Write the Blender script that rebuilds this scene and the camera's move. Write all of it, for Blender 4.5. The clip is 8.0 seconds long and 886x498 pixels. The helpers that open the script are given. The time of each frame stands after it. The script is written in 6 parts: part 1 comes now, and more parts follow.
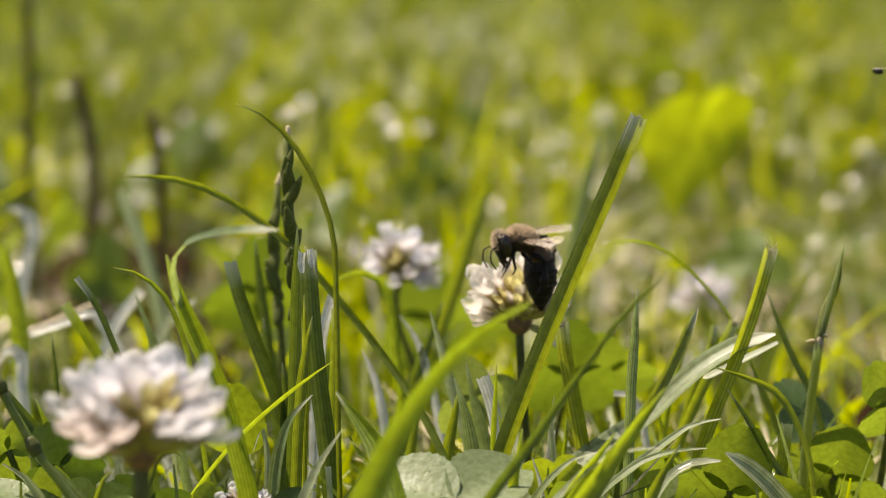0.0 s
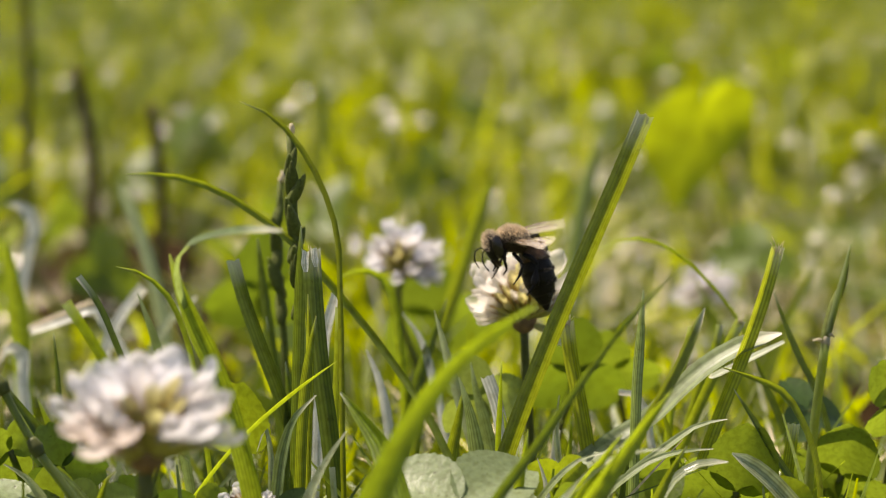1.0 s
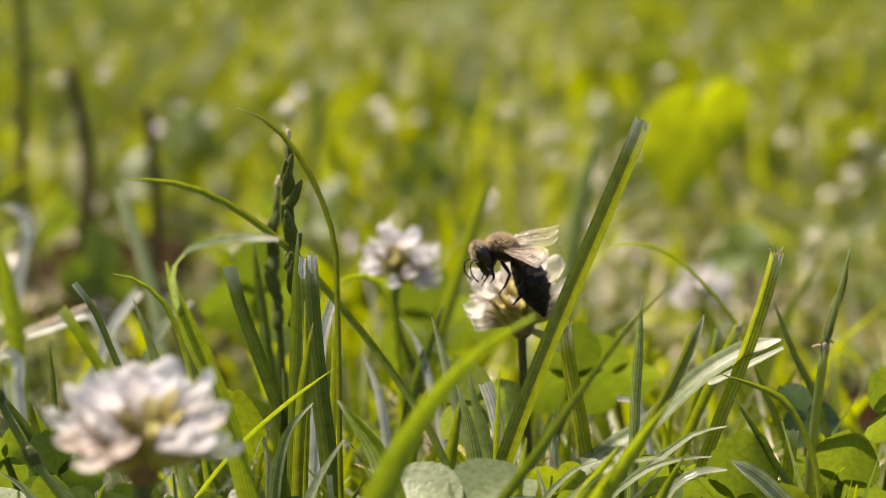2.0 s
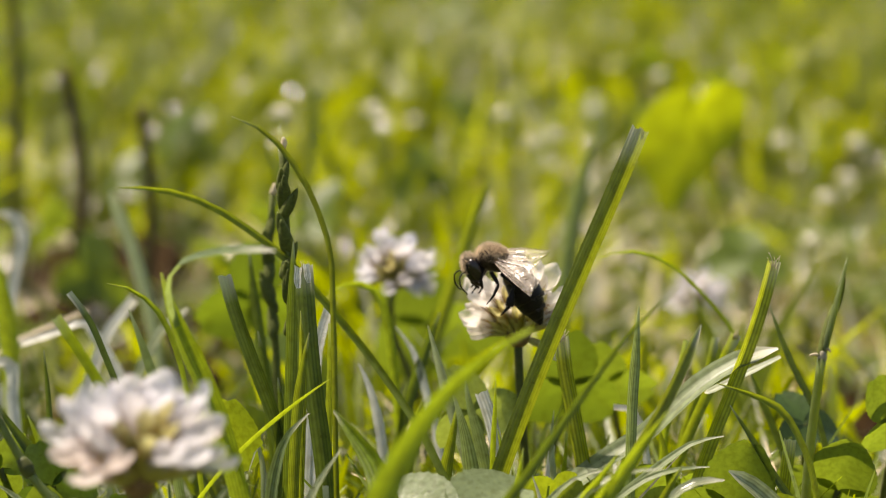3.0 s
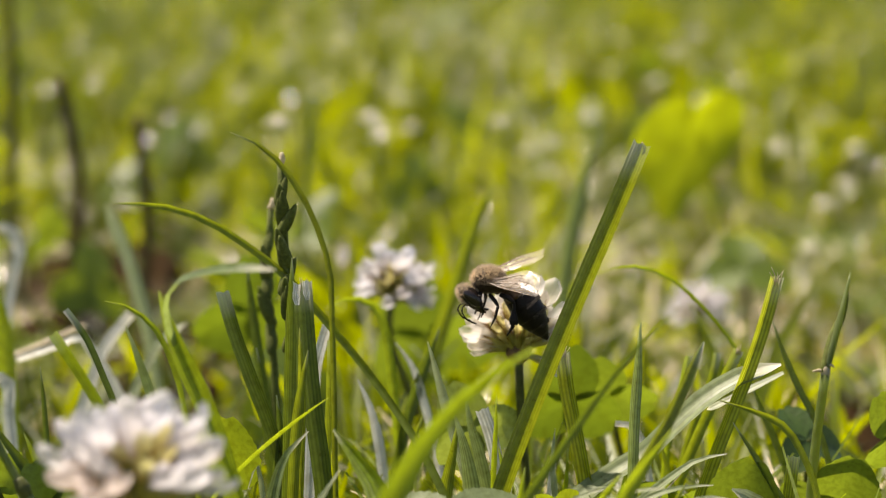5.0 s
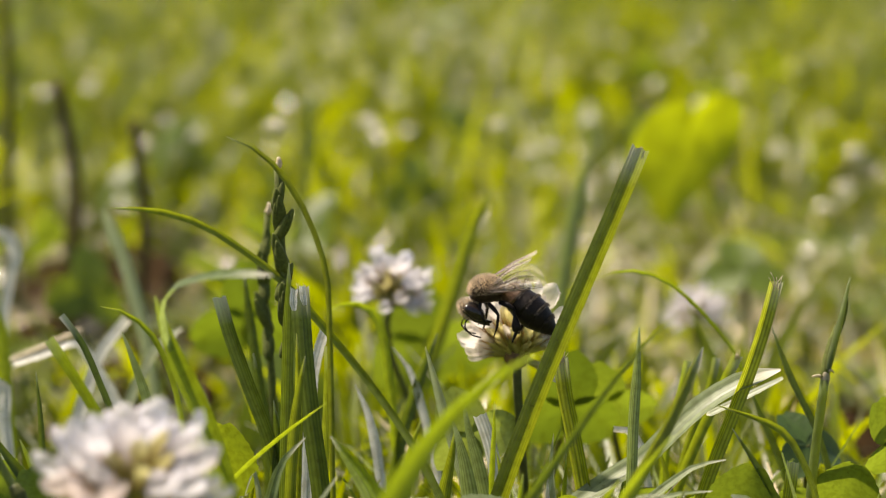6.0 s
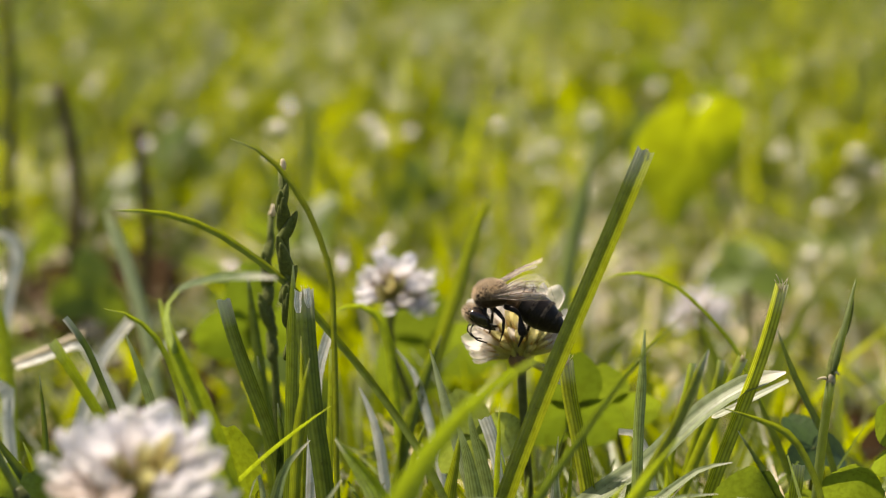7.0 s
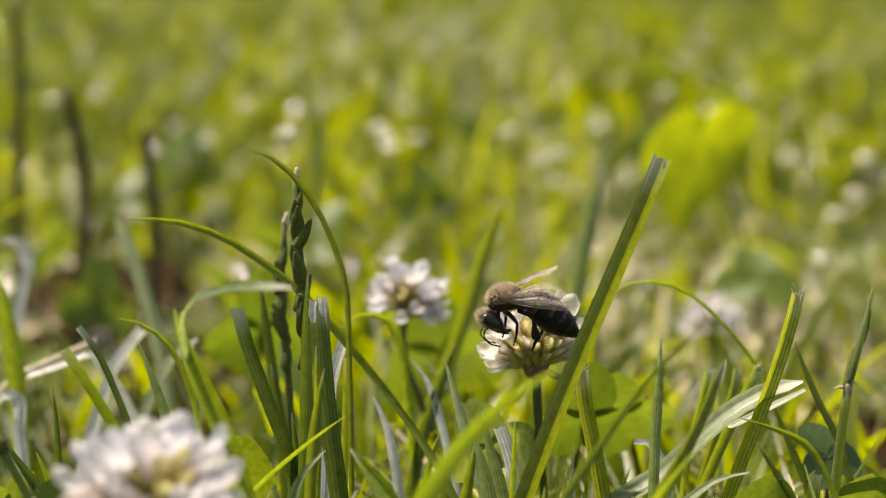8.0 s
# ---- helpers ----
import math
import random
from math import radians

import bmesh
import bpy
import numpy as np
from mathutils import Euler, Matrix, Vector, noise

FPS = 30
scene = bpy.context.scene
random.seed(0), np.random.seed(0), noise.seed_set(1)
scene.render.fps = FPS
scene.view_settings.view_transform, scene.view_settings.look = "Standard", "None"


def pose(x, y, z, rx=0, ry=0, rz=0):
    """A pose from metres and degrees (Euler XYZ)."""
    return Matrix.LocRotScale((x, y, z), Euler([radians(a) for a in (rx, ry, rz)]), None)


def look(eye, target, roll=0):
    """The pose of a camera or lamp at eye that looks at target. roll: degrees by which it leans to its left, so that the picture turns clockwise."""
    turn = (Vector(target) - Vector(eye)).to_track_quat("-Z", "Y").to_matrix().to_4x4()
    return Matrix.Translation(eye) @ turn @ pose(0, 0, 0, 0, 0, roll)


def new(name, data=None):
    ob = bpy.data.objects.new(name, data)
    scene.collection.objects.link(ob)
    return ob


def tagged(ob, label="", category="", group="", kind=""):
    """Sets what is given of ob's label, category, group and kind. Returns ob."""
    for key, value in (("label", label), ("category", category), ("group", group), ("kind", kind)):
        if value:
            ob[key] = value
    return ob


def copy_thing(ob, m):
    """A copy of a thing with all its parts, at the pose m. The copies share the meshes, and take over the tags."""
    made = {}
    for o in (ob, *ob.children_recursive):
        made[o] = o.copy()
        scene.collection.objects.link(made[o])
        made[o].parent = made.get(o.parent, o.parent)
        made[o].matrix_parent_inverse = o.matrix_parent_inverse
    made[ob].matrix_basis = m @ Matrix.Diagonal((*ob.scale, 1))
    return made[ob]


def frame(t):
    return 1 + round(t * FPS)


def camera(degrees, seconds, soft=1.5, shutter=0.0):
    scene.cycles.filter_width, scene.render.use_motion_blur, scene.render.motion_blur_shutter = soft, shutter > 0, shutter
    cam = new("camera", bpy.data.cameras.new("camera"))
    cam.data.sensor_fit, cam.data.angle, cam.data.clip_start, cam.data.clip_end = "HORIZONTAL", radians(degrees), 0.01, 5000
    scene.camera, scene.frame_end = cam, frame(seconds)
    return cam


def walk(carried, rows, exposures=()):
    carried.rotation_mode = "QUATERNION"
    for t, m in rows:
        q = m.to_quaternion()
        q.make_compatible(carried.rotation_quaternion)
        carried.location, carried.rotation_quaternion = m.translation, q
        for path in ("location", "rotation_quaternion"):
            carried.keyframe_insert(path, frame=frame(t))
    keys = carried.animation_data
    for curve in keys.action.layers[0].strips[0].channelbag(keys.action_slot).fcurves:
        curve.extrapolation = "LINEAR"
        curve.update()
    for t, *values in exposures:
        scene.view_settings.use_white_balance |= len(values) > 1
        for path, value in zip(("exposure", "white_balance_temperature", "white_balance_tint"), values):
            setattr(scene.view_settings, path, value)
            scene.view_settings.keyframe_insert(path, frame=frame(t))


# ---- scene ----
cam = camera(20.0, 8.0, soft=1.0, shutter=0.0)
cam.data.dof.use_dof = True
cam.data.dof.focus_distance = 0.288
cam.data.dof.aperture_fstop = 23.0
cam.data.dof.aperture_blades = 7
walk(cam, [
    (0.0, pose(0.00209, -0.30302, 0.09593, 82.268, -0.058, 0.427)),
    (0.5, pose(0.00154, -0.30198, 0.09631, 82.119, -0.063, 0.396)),
    (1.0, pose(0.00110, -0.30100, 0.09683, 82.014, -0.097, 0.346)),
    (1.5, pose(0.00086, -0.30013, 0.09745, 81.924, -0.086, 0.287)),
    (3.0, pose(0.00047, -0.29812, 0.09931, 81.802, -0.050, 0.072)),
    (3.5, pose(0.00026, -0.29765, 0.09964, 81.805, -0.037, 0.037)),
    (4.0, pose(-0.00000, -0.29693, 0.10000, 81.800, 0.000, 0.000)),
    (4.5, pose(-0.00006, -0.29611, 0.10024, 81.834, 0.024, -0.020)),
    (6.0, pose(-0.00001, -0.29392, 0.10053, 81.924, 0.067, -0.093)),
    (6.5, pose(-0.00019, -0.29341, 0.10045, 81.936, 0.036, -0.123)),
    (7.0, pose(-0.00056, -0.29311, 0.10047, 81.962, 0.081, -0.099)),
    (7.5, pose(-0.00116, -0.29249, 0.10062, 82.003, 0.087, -0.047)),
    (8.0, pose(-0.00182, -0.29158, 0.10081, 82.052, 0.111, -0.011)),
], [(0.0, 1.03, 7500, 17), (8.0, 1.03, 7500, 17)])

# ---- daylight: high clear sun, a little behind the flowers ----
SUN_FROM = Vector((-0.40, 0.22, 0.89)).normalized()
world = bpy.data.worlds.new("sky")
scene.world = world
world.use_nodes = True
_sky = world.node_tree.nodes.new("ShaderNodeTexSky")
_sky.sky_type = "NISHITA"
_sky.sun_disc = False
_sky.sun_elevation = math.asin(SUN_FROM.z)
_sky.sun_rotation = math.atan2(SUN_FROM.x, SUN_FROM.y)
_bg = world.node_tree.nodes["Background"]
_bg.inputs["Strength"].default_value = 0.085
world.node_tree.links.new(_sky.outputs[0], _bg.inputs["Color"])
sun = new("sun", bpy.data.lights.new("sun", "SUN"))
sun.data.energy = 5.0
sun.data.angle = radians(0.6)
sun.data.color = (1.0, 0.965, 0.90)
sun.matrix_world = look(SUN_FROM * 10, (0, 0, 0))

rng = random.Random(7)
MM = 0.001


# ---- materials ----
def material(name):
    m = bpy.data.materials.new(name)
    m.use_nodes = True
    nt = m.node_tree
    nt.nodes.clear()
    out = nt.nodes.new("ShaderNodeOutputMaterial")
    return m, nt, out


def node(nt, kind, **values):
    n = nt.nodes.new(kind)
    for key, v in values.items():
        n.inputs[key.replace("_", " ")].default_value = v
    return n


def ramp(nt, fac, stops):
    n = nt.nodes.new("ShaderNodeValToRGB")
    while len(n.color_ramp.elements) < len(stops):
        n.color_ramp.elements.new(0.5)
    for e, (p, c) in zip(n.color_ramp.elements, stops):
        e.position, e.color = p, (*c, 1)
    nt.links.new(fac, n.inputs[0])
    return n.outputs[0]


def mixed(nt, fac, a, b, blend="MIX"):
    n = nt.nodes.new("ShaderNodeMix")
    n.data_type, n.blend_type = "RGBA", blend
    for sock, v in ((n.inputs[0], fac), (n.inputs[6], a), (n.inputs[7], b)):
        if isinstance(v, bpy.types.NodeSocket):
            nt.links.new(v, sock)
        elif isinstance(v, tuple):
            sock.default_value = (*v, 1)
        else:
            sock.default_value = v
    return n.outputs[2]


def leaf_material(name, base, through_colour, share, rough=0.42, veins=6.0, island=False, spread=0.25, dry=0.06, relief=0.35, blotch=900.0, rib=0.42, fibres=0.85):
    """Thin green tissue: ribbed along its length, part of the light passing through."""
    m, nt, out = material(name)
    L = nt.links.new
    uv = nt.nodes.new("ShaderNodeUVMap")
    sep = nt.nodes.new("ShaderNodeSeparateXYZ")
    L(uv.outputs[0], sep.inputs[0])
    if island:
        rnd = nt.nodes.new("ShaderNodeNewGeometry").outputs["Random Per Island"]
    else:
        rnd = nt.nodes.new("ShaderNodeObjectInfo").outputs["Random"]
    geo = nt.nodes.new("ShaderNodeNewGeometry")
    blot = node(nt, "ShaderNodeTexNoise", Scale=blotch, Detail=3.0)
    L(geo.outputs["Position"], blot.inputs["Vector"])
    # ribs across the width
    mul = nt.nodes.new("ShaderNodeMath")
    mul.operation = "MULTIPLY"
    mul.inputs[1].default_value = veins * 6.283
    L(sep.outputs[0], mul.inputs[0])
    sn = nt.nodes.new("ShaderNodeMath")
    sn.operation = "SINE"
    L(mul.outputs[0], sn.inputs[0])
    half = nt.nodes.new("ShaderNodeMapRange")
    half.inputs[1].default_value, half.inputs[2].default_value = -1, 1
    L(sn.outputs[0], half.inputs[0])
    dark = tuple(c * (1 - spread) for c in base)
    light = tuple(min(1, c * (1 + spread)) for c in base)
    col = ramp(nt, rnd, [(0.0, dark), (0.55, base), (1.0, light)])
    col = mixed(nt, half.outputs[0], mixed(nt, rib, col, (0.02, 0.045, 0.004), "MIX"), col)
    spots = ramp(nt, blot.outputs[0], [(0.36, (0.75, 0.72, 0.6)), (0.55, (1, 1, 1)), (0.8, (1.15, 1.1, 0.9))])
    col = mixed(nt, 0.8, col, spots, "MULTIPLY")
    # fine fibres along the length
    stretch = nt.nodes.new("ShaderNodeMapping")
    stretch.inputs["Scale"].default_value = (34.0, 7.0, 1.0)
    L(uv.outputs[0], stretch.inputs[0])
    fibre = node(nt, "ShaderNodeTexNoise", Scale=1.0, Detail=3.0)
    L(stretch.outputs[0], fibre.inputs["Vector"])
    col = mixed(nt, fibres, col, ramp(nt, fibre.outputs[0], [(0.34, (0.66, 0.68, 0.60)), (0.52, (1, 1, 1)), (0.70, (1.35, 1.3, 1.25))]), "MULTIPLY")
    # scattered dark specks of dirt
    dirt = node(nt, "ShaderNodeTexNoise", Scale=1900.0, Detail=1.0)
    L(geo.outputs["Position"], dirt.inputs["Vector"])
    col = mixed(nt, 1.0, col, ramp(nt, dirt.outputs[0], [(0.70, (1, 1, 1)), (0.745, (0.30, 0.24, 0.15))]), "MULTIPLY")
    # straw-coloured tip
    tipm = nt.nodes.new("ShaderNodeMapRange")
    tipm.inputs[1].default_value, tipm.inputs[2].default_value = 1 - dry, 1.0
    L(sep.outputs[1], tipm.inputs[0])
    col = mixed(nt, tipm.outputs[0], col, (0.62, 0.59, 0.47))
    back = mixed(nt, 0.75, through_colour, spots, "MULTIPLY")
    back = mixed(nt, half.outputs[0], mixed(nt, min(0.8, rib * 0.85), back, (0.05, 0.08, 0.0)), back)
    p = node(nt, "ShaderNodeBsdfPrincipled", Roughness=rough, IOR=1.45)
    L(col, p.inputs["Base Color"])
    t = nt.nodes.new("ShaderNodeBsdfTranslucent")
    L(back, t.inputs["Color"])
    bump = node(nt, "ShaderNodeBump", Strength=relief, Distance=0.00012)
    add = nt.nodes.new("ShaderNodeMath")
    add.operation = "ADD"
    L(half.outputs[0], add.inputs[0])
    L(blot.outputs[0], add.inputs[1])
    L(add.outputs[0], bump.inputs["Height"])
    L(bump.outputs[0], p.inputs["Normal"])
    mx = nt.nodes.new("ShaderNodeMixShader")
    mx.inputs[0].default_value = share
    L(p.outputs[0], mx.inputs[1])
    L(t.outputs[0], mx.inputs[2])
    L(mx.outputs[0], out.inputs[0])
    return m


def plain_material(name, base, rough=0.6, scale=900.0, spread=0.3, share=0.0, through_colour=None, relief=0.3, detail=4.0, distance=0.0002, metal=0.0, gloss=0.5):
    m, nt, out = material(name)
    L = nt.links.new
    geo = nt.nodes.new("ShaderNodeTexCoord")
    n1 = node(nt, "ShaderNodeTexNoise", Scale=scale, Detail=detail)
    n2 = node(nt, "ShaderNodeTexNoise", Scale=scale * 0.13, Detail=2.0)
    for n in (n1, n2):
        L(geo.outputs["Object"], n.inputs["Vector"])
    col = ramp(nt, n1.outputs[0], [(0.3, tuple(c * (1 - spread) for c in base)), (0.7, tuple(min(1, c * (1 + spread)) for c in base))])
    col = mixed(nt, 0.5, col, ramp(nt, n2.outputs[0], [(0.3, (0.8, 0.8, 0.8)), (0.7, (1.1, 1.1, 1.1))]), "MULTIPLY")
    p = node(nt, "ShaderNodeBsdfPrincipled", Roughness=rough, Metallic=metal)
    p.inputs["Specular IOR Level"].default_value = gloss
    L(col, p.inputs["Base Color"])
    bump = node(nt, "ShaderNodeBump", Strength=relief, Distance=distance)
    L(n1.outputs[0], bump.inputs["Height"])
    L(bump.outputs[0], p.inputs["Normal"])
    shader = p.outputs[0]
    if share:
        t = nt.nodes.new("ShaderNodeBsdfTranslucent")
        t.inputs["Color"].default_value = (*(through_colour or base), 1)
        mx = nt.nodes.new("ShaderNodeMixShader")
        mx.inputs[0].default_value = share
        L(shader, mx.inputs[1])
        L(t.outputs[0], mx.inputs[2])
        shader = mx.outputs[0]
    L(shader, out.inputs[0])
    return m


LEAF = leaf_material("leaf_green_tissue", (0.116, 0.162, 0.018), (0.38, 0.45, 0.018), 0.42)
LIME = leaf_material("young_lime_tissue", (0.145, 0.205, 0.014), (0.45, 0.56, 0.020), 0.50)
# Deep green blades; on shaded ones the dark colour is painted shade.
DEEP = leaf_material("deep_and_shaded_green", (0.062, 0.096, 0.018), (0.23, 0.31, 0.020), 0.33, rough=0.38, veins=5.0)
BLUE = leaf_material("blue_green_tissue", (0.160, 0.210, 0.100), (0.34, 0.44, 0.11), 0.42, rough=0.32, veins=5.0, dry=0.09)
# Pale green, its base colour brightened to look sunlit.
PALE = leaf_material("pale_green_sunlit_tone", (0.430, 0.470, 0.310), (0.58, 0.66, 0.30), 0.45, rough=0.26)
# Glossy blade; part of the sheen is painted by lightening the whole base.
SHINE = leaf_material("glossy_green_sheen_tone", (0.235, 0.285, 0.140), (0.42, 0.50, 0.10), 0.34, rough=0.44, veins=3.0, relief=0.16, rib=0.34)
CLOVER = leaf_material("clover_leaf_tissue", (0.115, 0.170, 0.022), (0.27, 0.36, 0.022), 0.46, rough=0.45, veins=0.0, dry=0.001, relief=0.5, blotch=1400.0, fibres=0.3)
# Brighter copy of CLOVER, with sunlight put into its colour.
CLOVER_SUN = leaf_material("clover_leaf_sunlit_tone", (0.130, 0.185, 0.020), (0.46, 0.56, 0.020), 0.55, rough=0.45, veins=0.0, dry=0.001, relief=0.5, blotch=1400.0, fibres=0.3)
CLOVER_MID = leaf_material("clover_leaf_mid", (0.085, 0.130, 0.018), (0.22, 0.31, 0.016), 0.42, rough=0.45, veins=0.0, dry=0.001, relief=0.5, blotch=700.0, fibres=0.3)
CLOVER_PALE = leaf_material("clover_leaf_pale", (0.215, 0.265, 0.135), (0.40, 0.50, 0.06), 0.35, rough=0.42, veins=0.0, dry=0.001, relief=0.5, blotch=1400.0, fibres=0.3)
# Darker copy of CLOVER, with shade put into its colour.
CLOVER_SHADE = leaf_material("clover_leaf_shade_tone", (0.045, 0.085, 0.018), (0.16, 0.26, 0.02), 0.25, rough=0.40, veins=0.0, dry=0.001, relief=0.5, blotch=1400.0, fibres=0.3)
HEART = leaf_material("broad_leaf_tissue", (0.185, 0.24, 0.012), (0.54, 0.62, 0.012), 0.60, rough=0.65, veins=0.0, dry=0.001, blotch=250.0, fibres=0.12)
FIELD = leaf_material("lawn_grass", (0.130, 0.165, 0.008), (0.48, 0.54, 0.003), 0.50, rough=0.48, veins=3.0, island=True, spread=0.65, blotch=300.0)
# Deep green lawn grass; its dark colour also stands for shade in gaps.
FIELD_DEEP_SHADE = leaf_material("lawn_grass_deep_shade", (0.066, 0.094, 0.010), (0.24, 0.30, 0.006), 0.36, rough=0.50, veins=3.0, island=True, spread=0.4, blotch=300.0)
# Light base and low roughness imitate sun glints on blades and flecks.
GLINT = leaf_material("pale_glint_blade", (0.46, 0.45, 0.32), (0.46, 0.45, 0.20), 0.2, rough=0.18, veins=2.0, island=True, spread=0.25, blotch=300.0)
# Bleached grass; the pale colour also serves as painted glints.
FIELD_PALE = leaf_material("lawn_grass_bleached_glint", (0.34, 0.34, 0.24), (0.44, 0.44, 0.20), 0.35, rough=0.20, veins=3.0, island=True, spread=0.4, blotch=300.0)
OLIVE = leaf_material("olive_green_tissue", (0.115, 0.150, 0.013), (0.34, 0.39, 0.013), 0.40, veins=7.0, rib=0.14)
LEAF_THIN = leaf_material("thin_young_tissue", (0.115, 0.170, 0.014), (0.40, 0.52, 0.018), 0.52, rough=0.5)
RIBBED = leaf_material("ribbed_green_tissue", (0.200, 0.235, 0.022), (0.56, 0.62, 0.030), 0.48, rough=0.36, veins=5.0, rib=0.55, relief=0.5)
# Dry blade; sun on and through it is painted as near-white colour.
DRY_SUN_WHITE = leaf_material("dry_blade_sunlit_white", (0.78, 0.775, 0.73), (0.84, 0.84, 0.74), 0.55, rough=0.28, veins=4.0, spread=0.15)
# Dark soil, with the shade of the hollows added to its colour.
HUMUS = plain_material("humus_with_shade", (0.030, 0.017, 0.006), rough=0.95, gloss=0.05, scale=500.0, spread=0.6, relief=0.9, distance=0.002)
STRAW = plain_material("dry_straw", (0.46, 0.38, 0.22), rough=0.4, spread=0.35)
STEM = plain_material("green_stem", (0.090, 0.100, 0.026), gloss=0.2, rough=0.55, share=0.15, through_colour=(0.25, 0.3, 0.03))
STEM_GREEN = plain_material("fresh_grass_stem", (0.130, 0.165, 0.055), rough=0.38, share=0.5, through_colour=(0.45, 0.52, 0.10))
OLD_STALK = plain_material("olive_old_stalk", (0.14, 0.14, 0.026), gloss=0.15, rough=0.8, share=0.15, through_colour=(0.16, 0.16, 0.02))
STALK = plain_material("dark_old_stalk", (0.065, 0.050, 0.020), gloss=0.1, rough=0.9)
SPIKE = plain_material("seed_head_green", (0.110, 0.130, 0.028), gloss=0.2, rough=0.7, spread=0.45, scale=2200.0, share=0.25, through_colour=(0.25, 0.31, 0.03))
HUSK = plain_material("dry_husk", (0.55, 0.47, 0.30), rough=0.5, share=0.3)


def petal_material(name, tip_colour, base_colour, share=0.5, turn_at=0.36):
    """Soft thin petal, tinted at its foot, fine streaks along it."""
    m, nt, out = material(name)
    L = nt.links.new
    uv = nt.nodes.new("ShaderNodeUVMap")
    sep = nt.nodes.new("ShaderNodeSeparateXYZ")
    L(uv.outputs[0], sep.inputs[0])
    stretch = nt.nodes.new("ShaderNodeMapping")
    stretch.inputs["Scale"].default_value = (14.0, 1.2, 1.0)
    L(uv.outputs[0], stretch.inputs[0])
    streak = node(nt, "ShaderNodeTexNoise", Scale=1.0, Detail=3.0)
    L(stretch.outputs[0], streak.inputs["Vector"])
    col = ramp(nt, sep.outputs[1], [(0.0, base_colour), (turn_at, tuple(0.5 * (a + b) for a, b in zip(base_colour, tip_colour))), (turn_at + 0.22, tip_colour), (1.0, tip_colour)])
    tone = ramp(nt, streak.outputs[0], [(0.3, (0.88, 0.86, 0.80)), (0.6, (1, 1, 1))])
    rnd = nt.nodes.new("ShaderNodeObjectInfo").outputs["Random"]
    each = ramp(nt, rnd, [(0.0, (0.95, 0.90, 0.84)), (1.0, (1, 1, 1))])
    col = mixed(nt, 1.0, mixed(nt, 1.0, col, tone, "MULTIPLY"), each, "MULTIPLY")
    p = node(nt, "ShaderNodeBsdfPrincipled", Roughness=0.75)
    p.inputs["Specular IOR Level"].default_value = 0.25
    L(col, p.inputs["Base Color"])
    bump = node(nt, "ShaderNodeBump", Strength=0.3, Distance=0.0001)
    L(streak.outputs[0], bump.inputs["Height"])
    L(bump.outputs[0], p.inputs["Normal"])
    t = nt.nodes.new("ShaderNodeBsdfTranslucent")
    L(col, t.inputs["Color"])
    mx = nt.nodes.new("ShaderNodeMixShader")
    mx.inputs[0].default_value = share
    L(p.outputs[0], mx.inputs[1])
    L(t.outputs[0], mx.inputs[2])
    clear = nt.nodes.new("ShaderNodeBsdfTransparent")
    clear.inputs["Color"].default_value = (0.97, 0.96, 0.94, 1)
    thin = nt.nodes.new("ShaderNodeMixShader")
    thin.inputs[0].default_value = 0.40
    L(mx.outputs[0], thin.inputs[1])
    L(clear.outputs[0], thin.inputs[2])
    L(thin.outputs[0], out.inputs[0])
    return m


def calyx_material():
    """Pale yellow-green bell whose teeth end in red-brown."""
    m, nt, out = material("calyx_tissue")
    L = nt.links.new
    at = nt.nodes.new("ShaderNodeTexCoord")
    sep = nt.nodes.new("ShaderNodeSeparateXYZ")
    L(at.outputs["Object"], sep.inputs[0])
    up = nt.nodes.new("ShaderNodeMapRange")
    up.inputs[1].default_value, up.inputs[2].default_value = -0.0014, 0.0056
    L(sep.outputs[2], up.inputs[0])
    n = node(nt, "ShaderNodeTexNoise", Scale=1800.0, Detail=3.0)
    L(at.outputs["Object"], n.inputs["Vector"])
    col = ramp(nt, up.outputs[0], [(0.0, (0.30, 0.20, 0.07)), (0.25, (0.50, 0.46, 0.14)), (0.68, (0.60, 0.57, 0.20)), (0.80, (0.32, 0.19, 0.06)), (1.0, (0.20, 0.10, 0.035))])
    col = mixed(nt, 0.6, col, ramp(nt, n.outputs[0], [(0.3, (0.75, 0.72, 0.65)), (0.7, (1.1, 1.1, 1.05))]), "MULTIPLY")
    p = node(nt, "ShaderNodeBsdfPrincipled", Roughness=0.5)
    L(col, p.inputs["Base Color"])
    t = nt.nodes.new("ShaderNodeBsdfTranslucent")
    L(col, t.inputs["Color"])
    mx = nt.nodes.new("ShaderNodeMixShader")
    mx.inputs[0].default_value = 0.45
    L(p.outputs[0], mx.inputs[1])
    L(t.outputs[0], mx.inputs[2])
    L(mx.outputs[0], out.inputs[0])
    return m


PETAL = petal_material("white_petal", (0.74, 0.74, 0.785), (0.64, 0.61, 0.38), 0.66, 0.14)
PETAL_TUBE = petal_material("long_tubed_petal", (0.83, 0.82, 0.79), (0.66, 0.62, 0.26), 0.64, 0.30)
PETAL_PINK = petal_material("pinkish_petal", (0.85, 0.77, 0.76), (0.74, 0.56, 0.46), 0.64)
PETAL_YOUNG = petal_material("young_floret", (0.78, 0.74, 0.36), (0.64, 0.58, 0.15), 0.66)
CALYX = calyx_material()
TAWNY = plain_material("flower_base", (0.17, 0.095, 0.04), rough=0.7, spread=0.4)
BROWN = plain_material("withered_floret", (0.16, 0.085, 0.035), rough=0.7, spread=0.4)
BLACK = plain_material("bee_black_shell", (0.012, 0.0088, 0.0070), rough=0.45, spread=0.4, scale=4000.0, gloss=0.14)
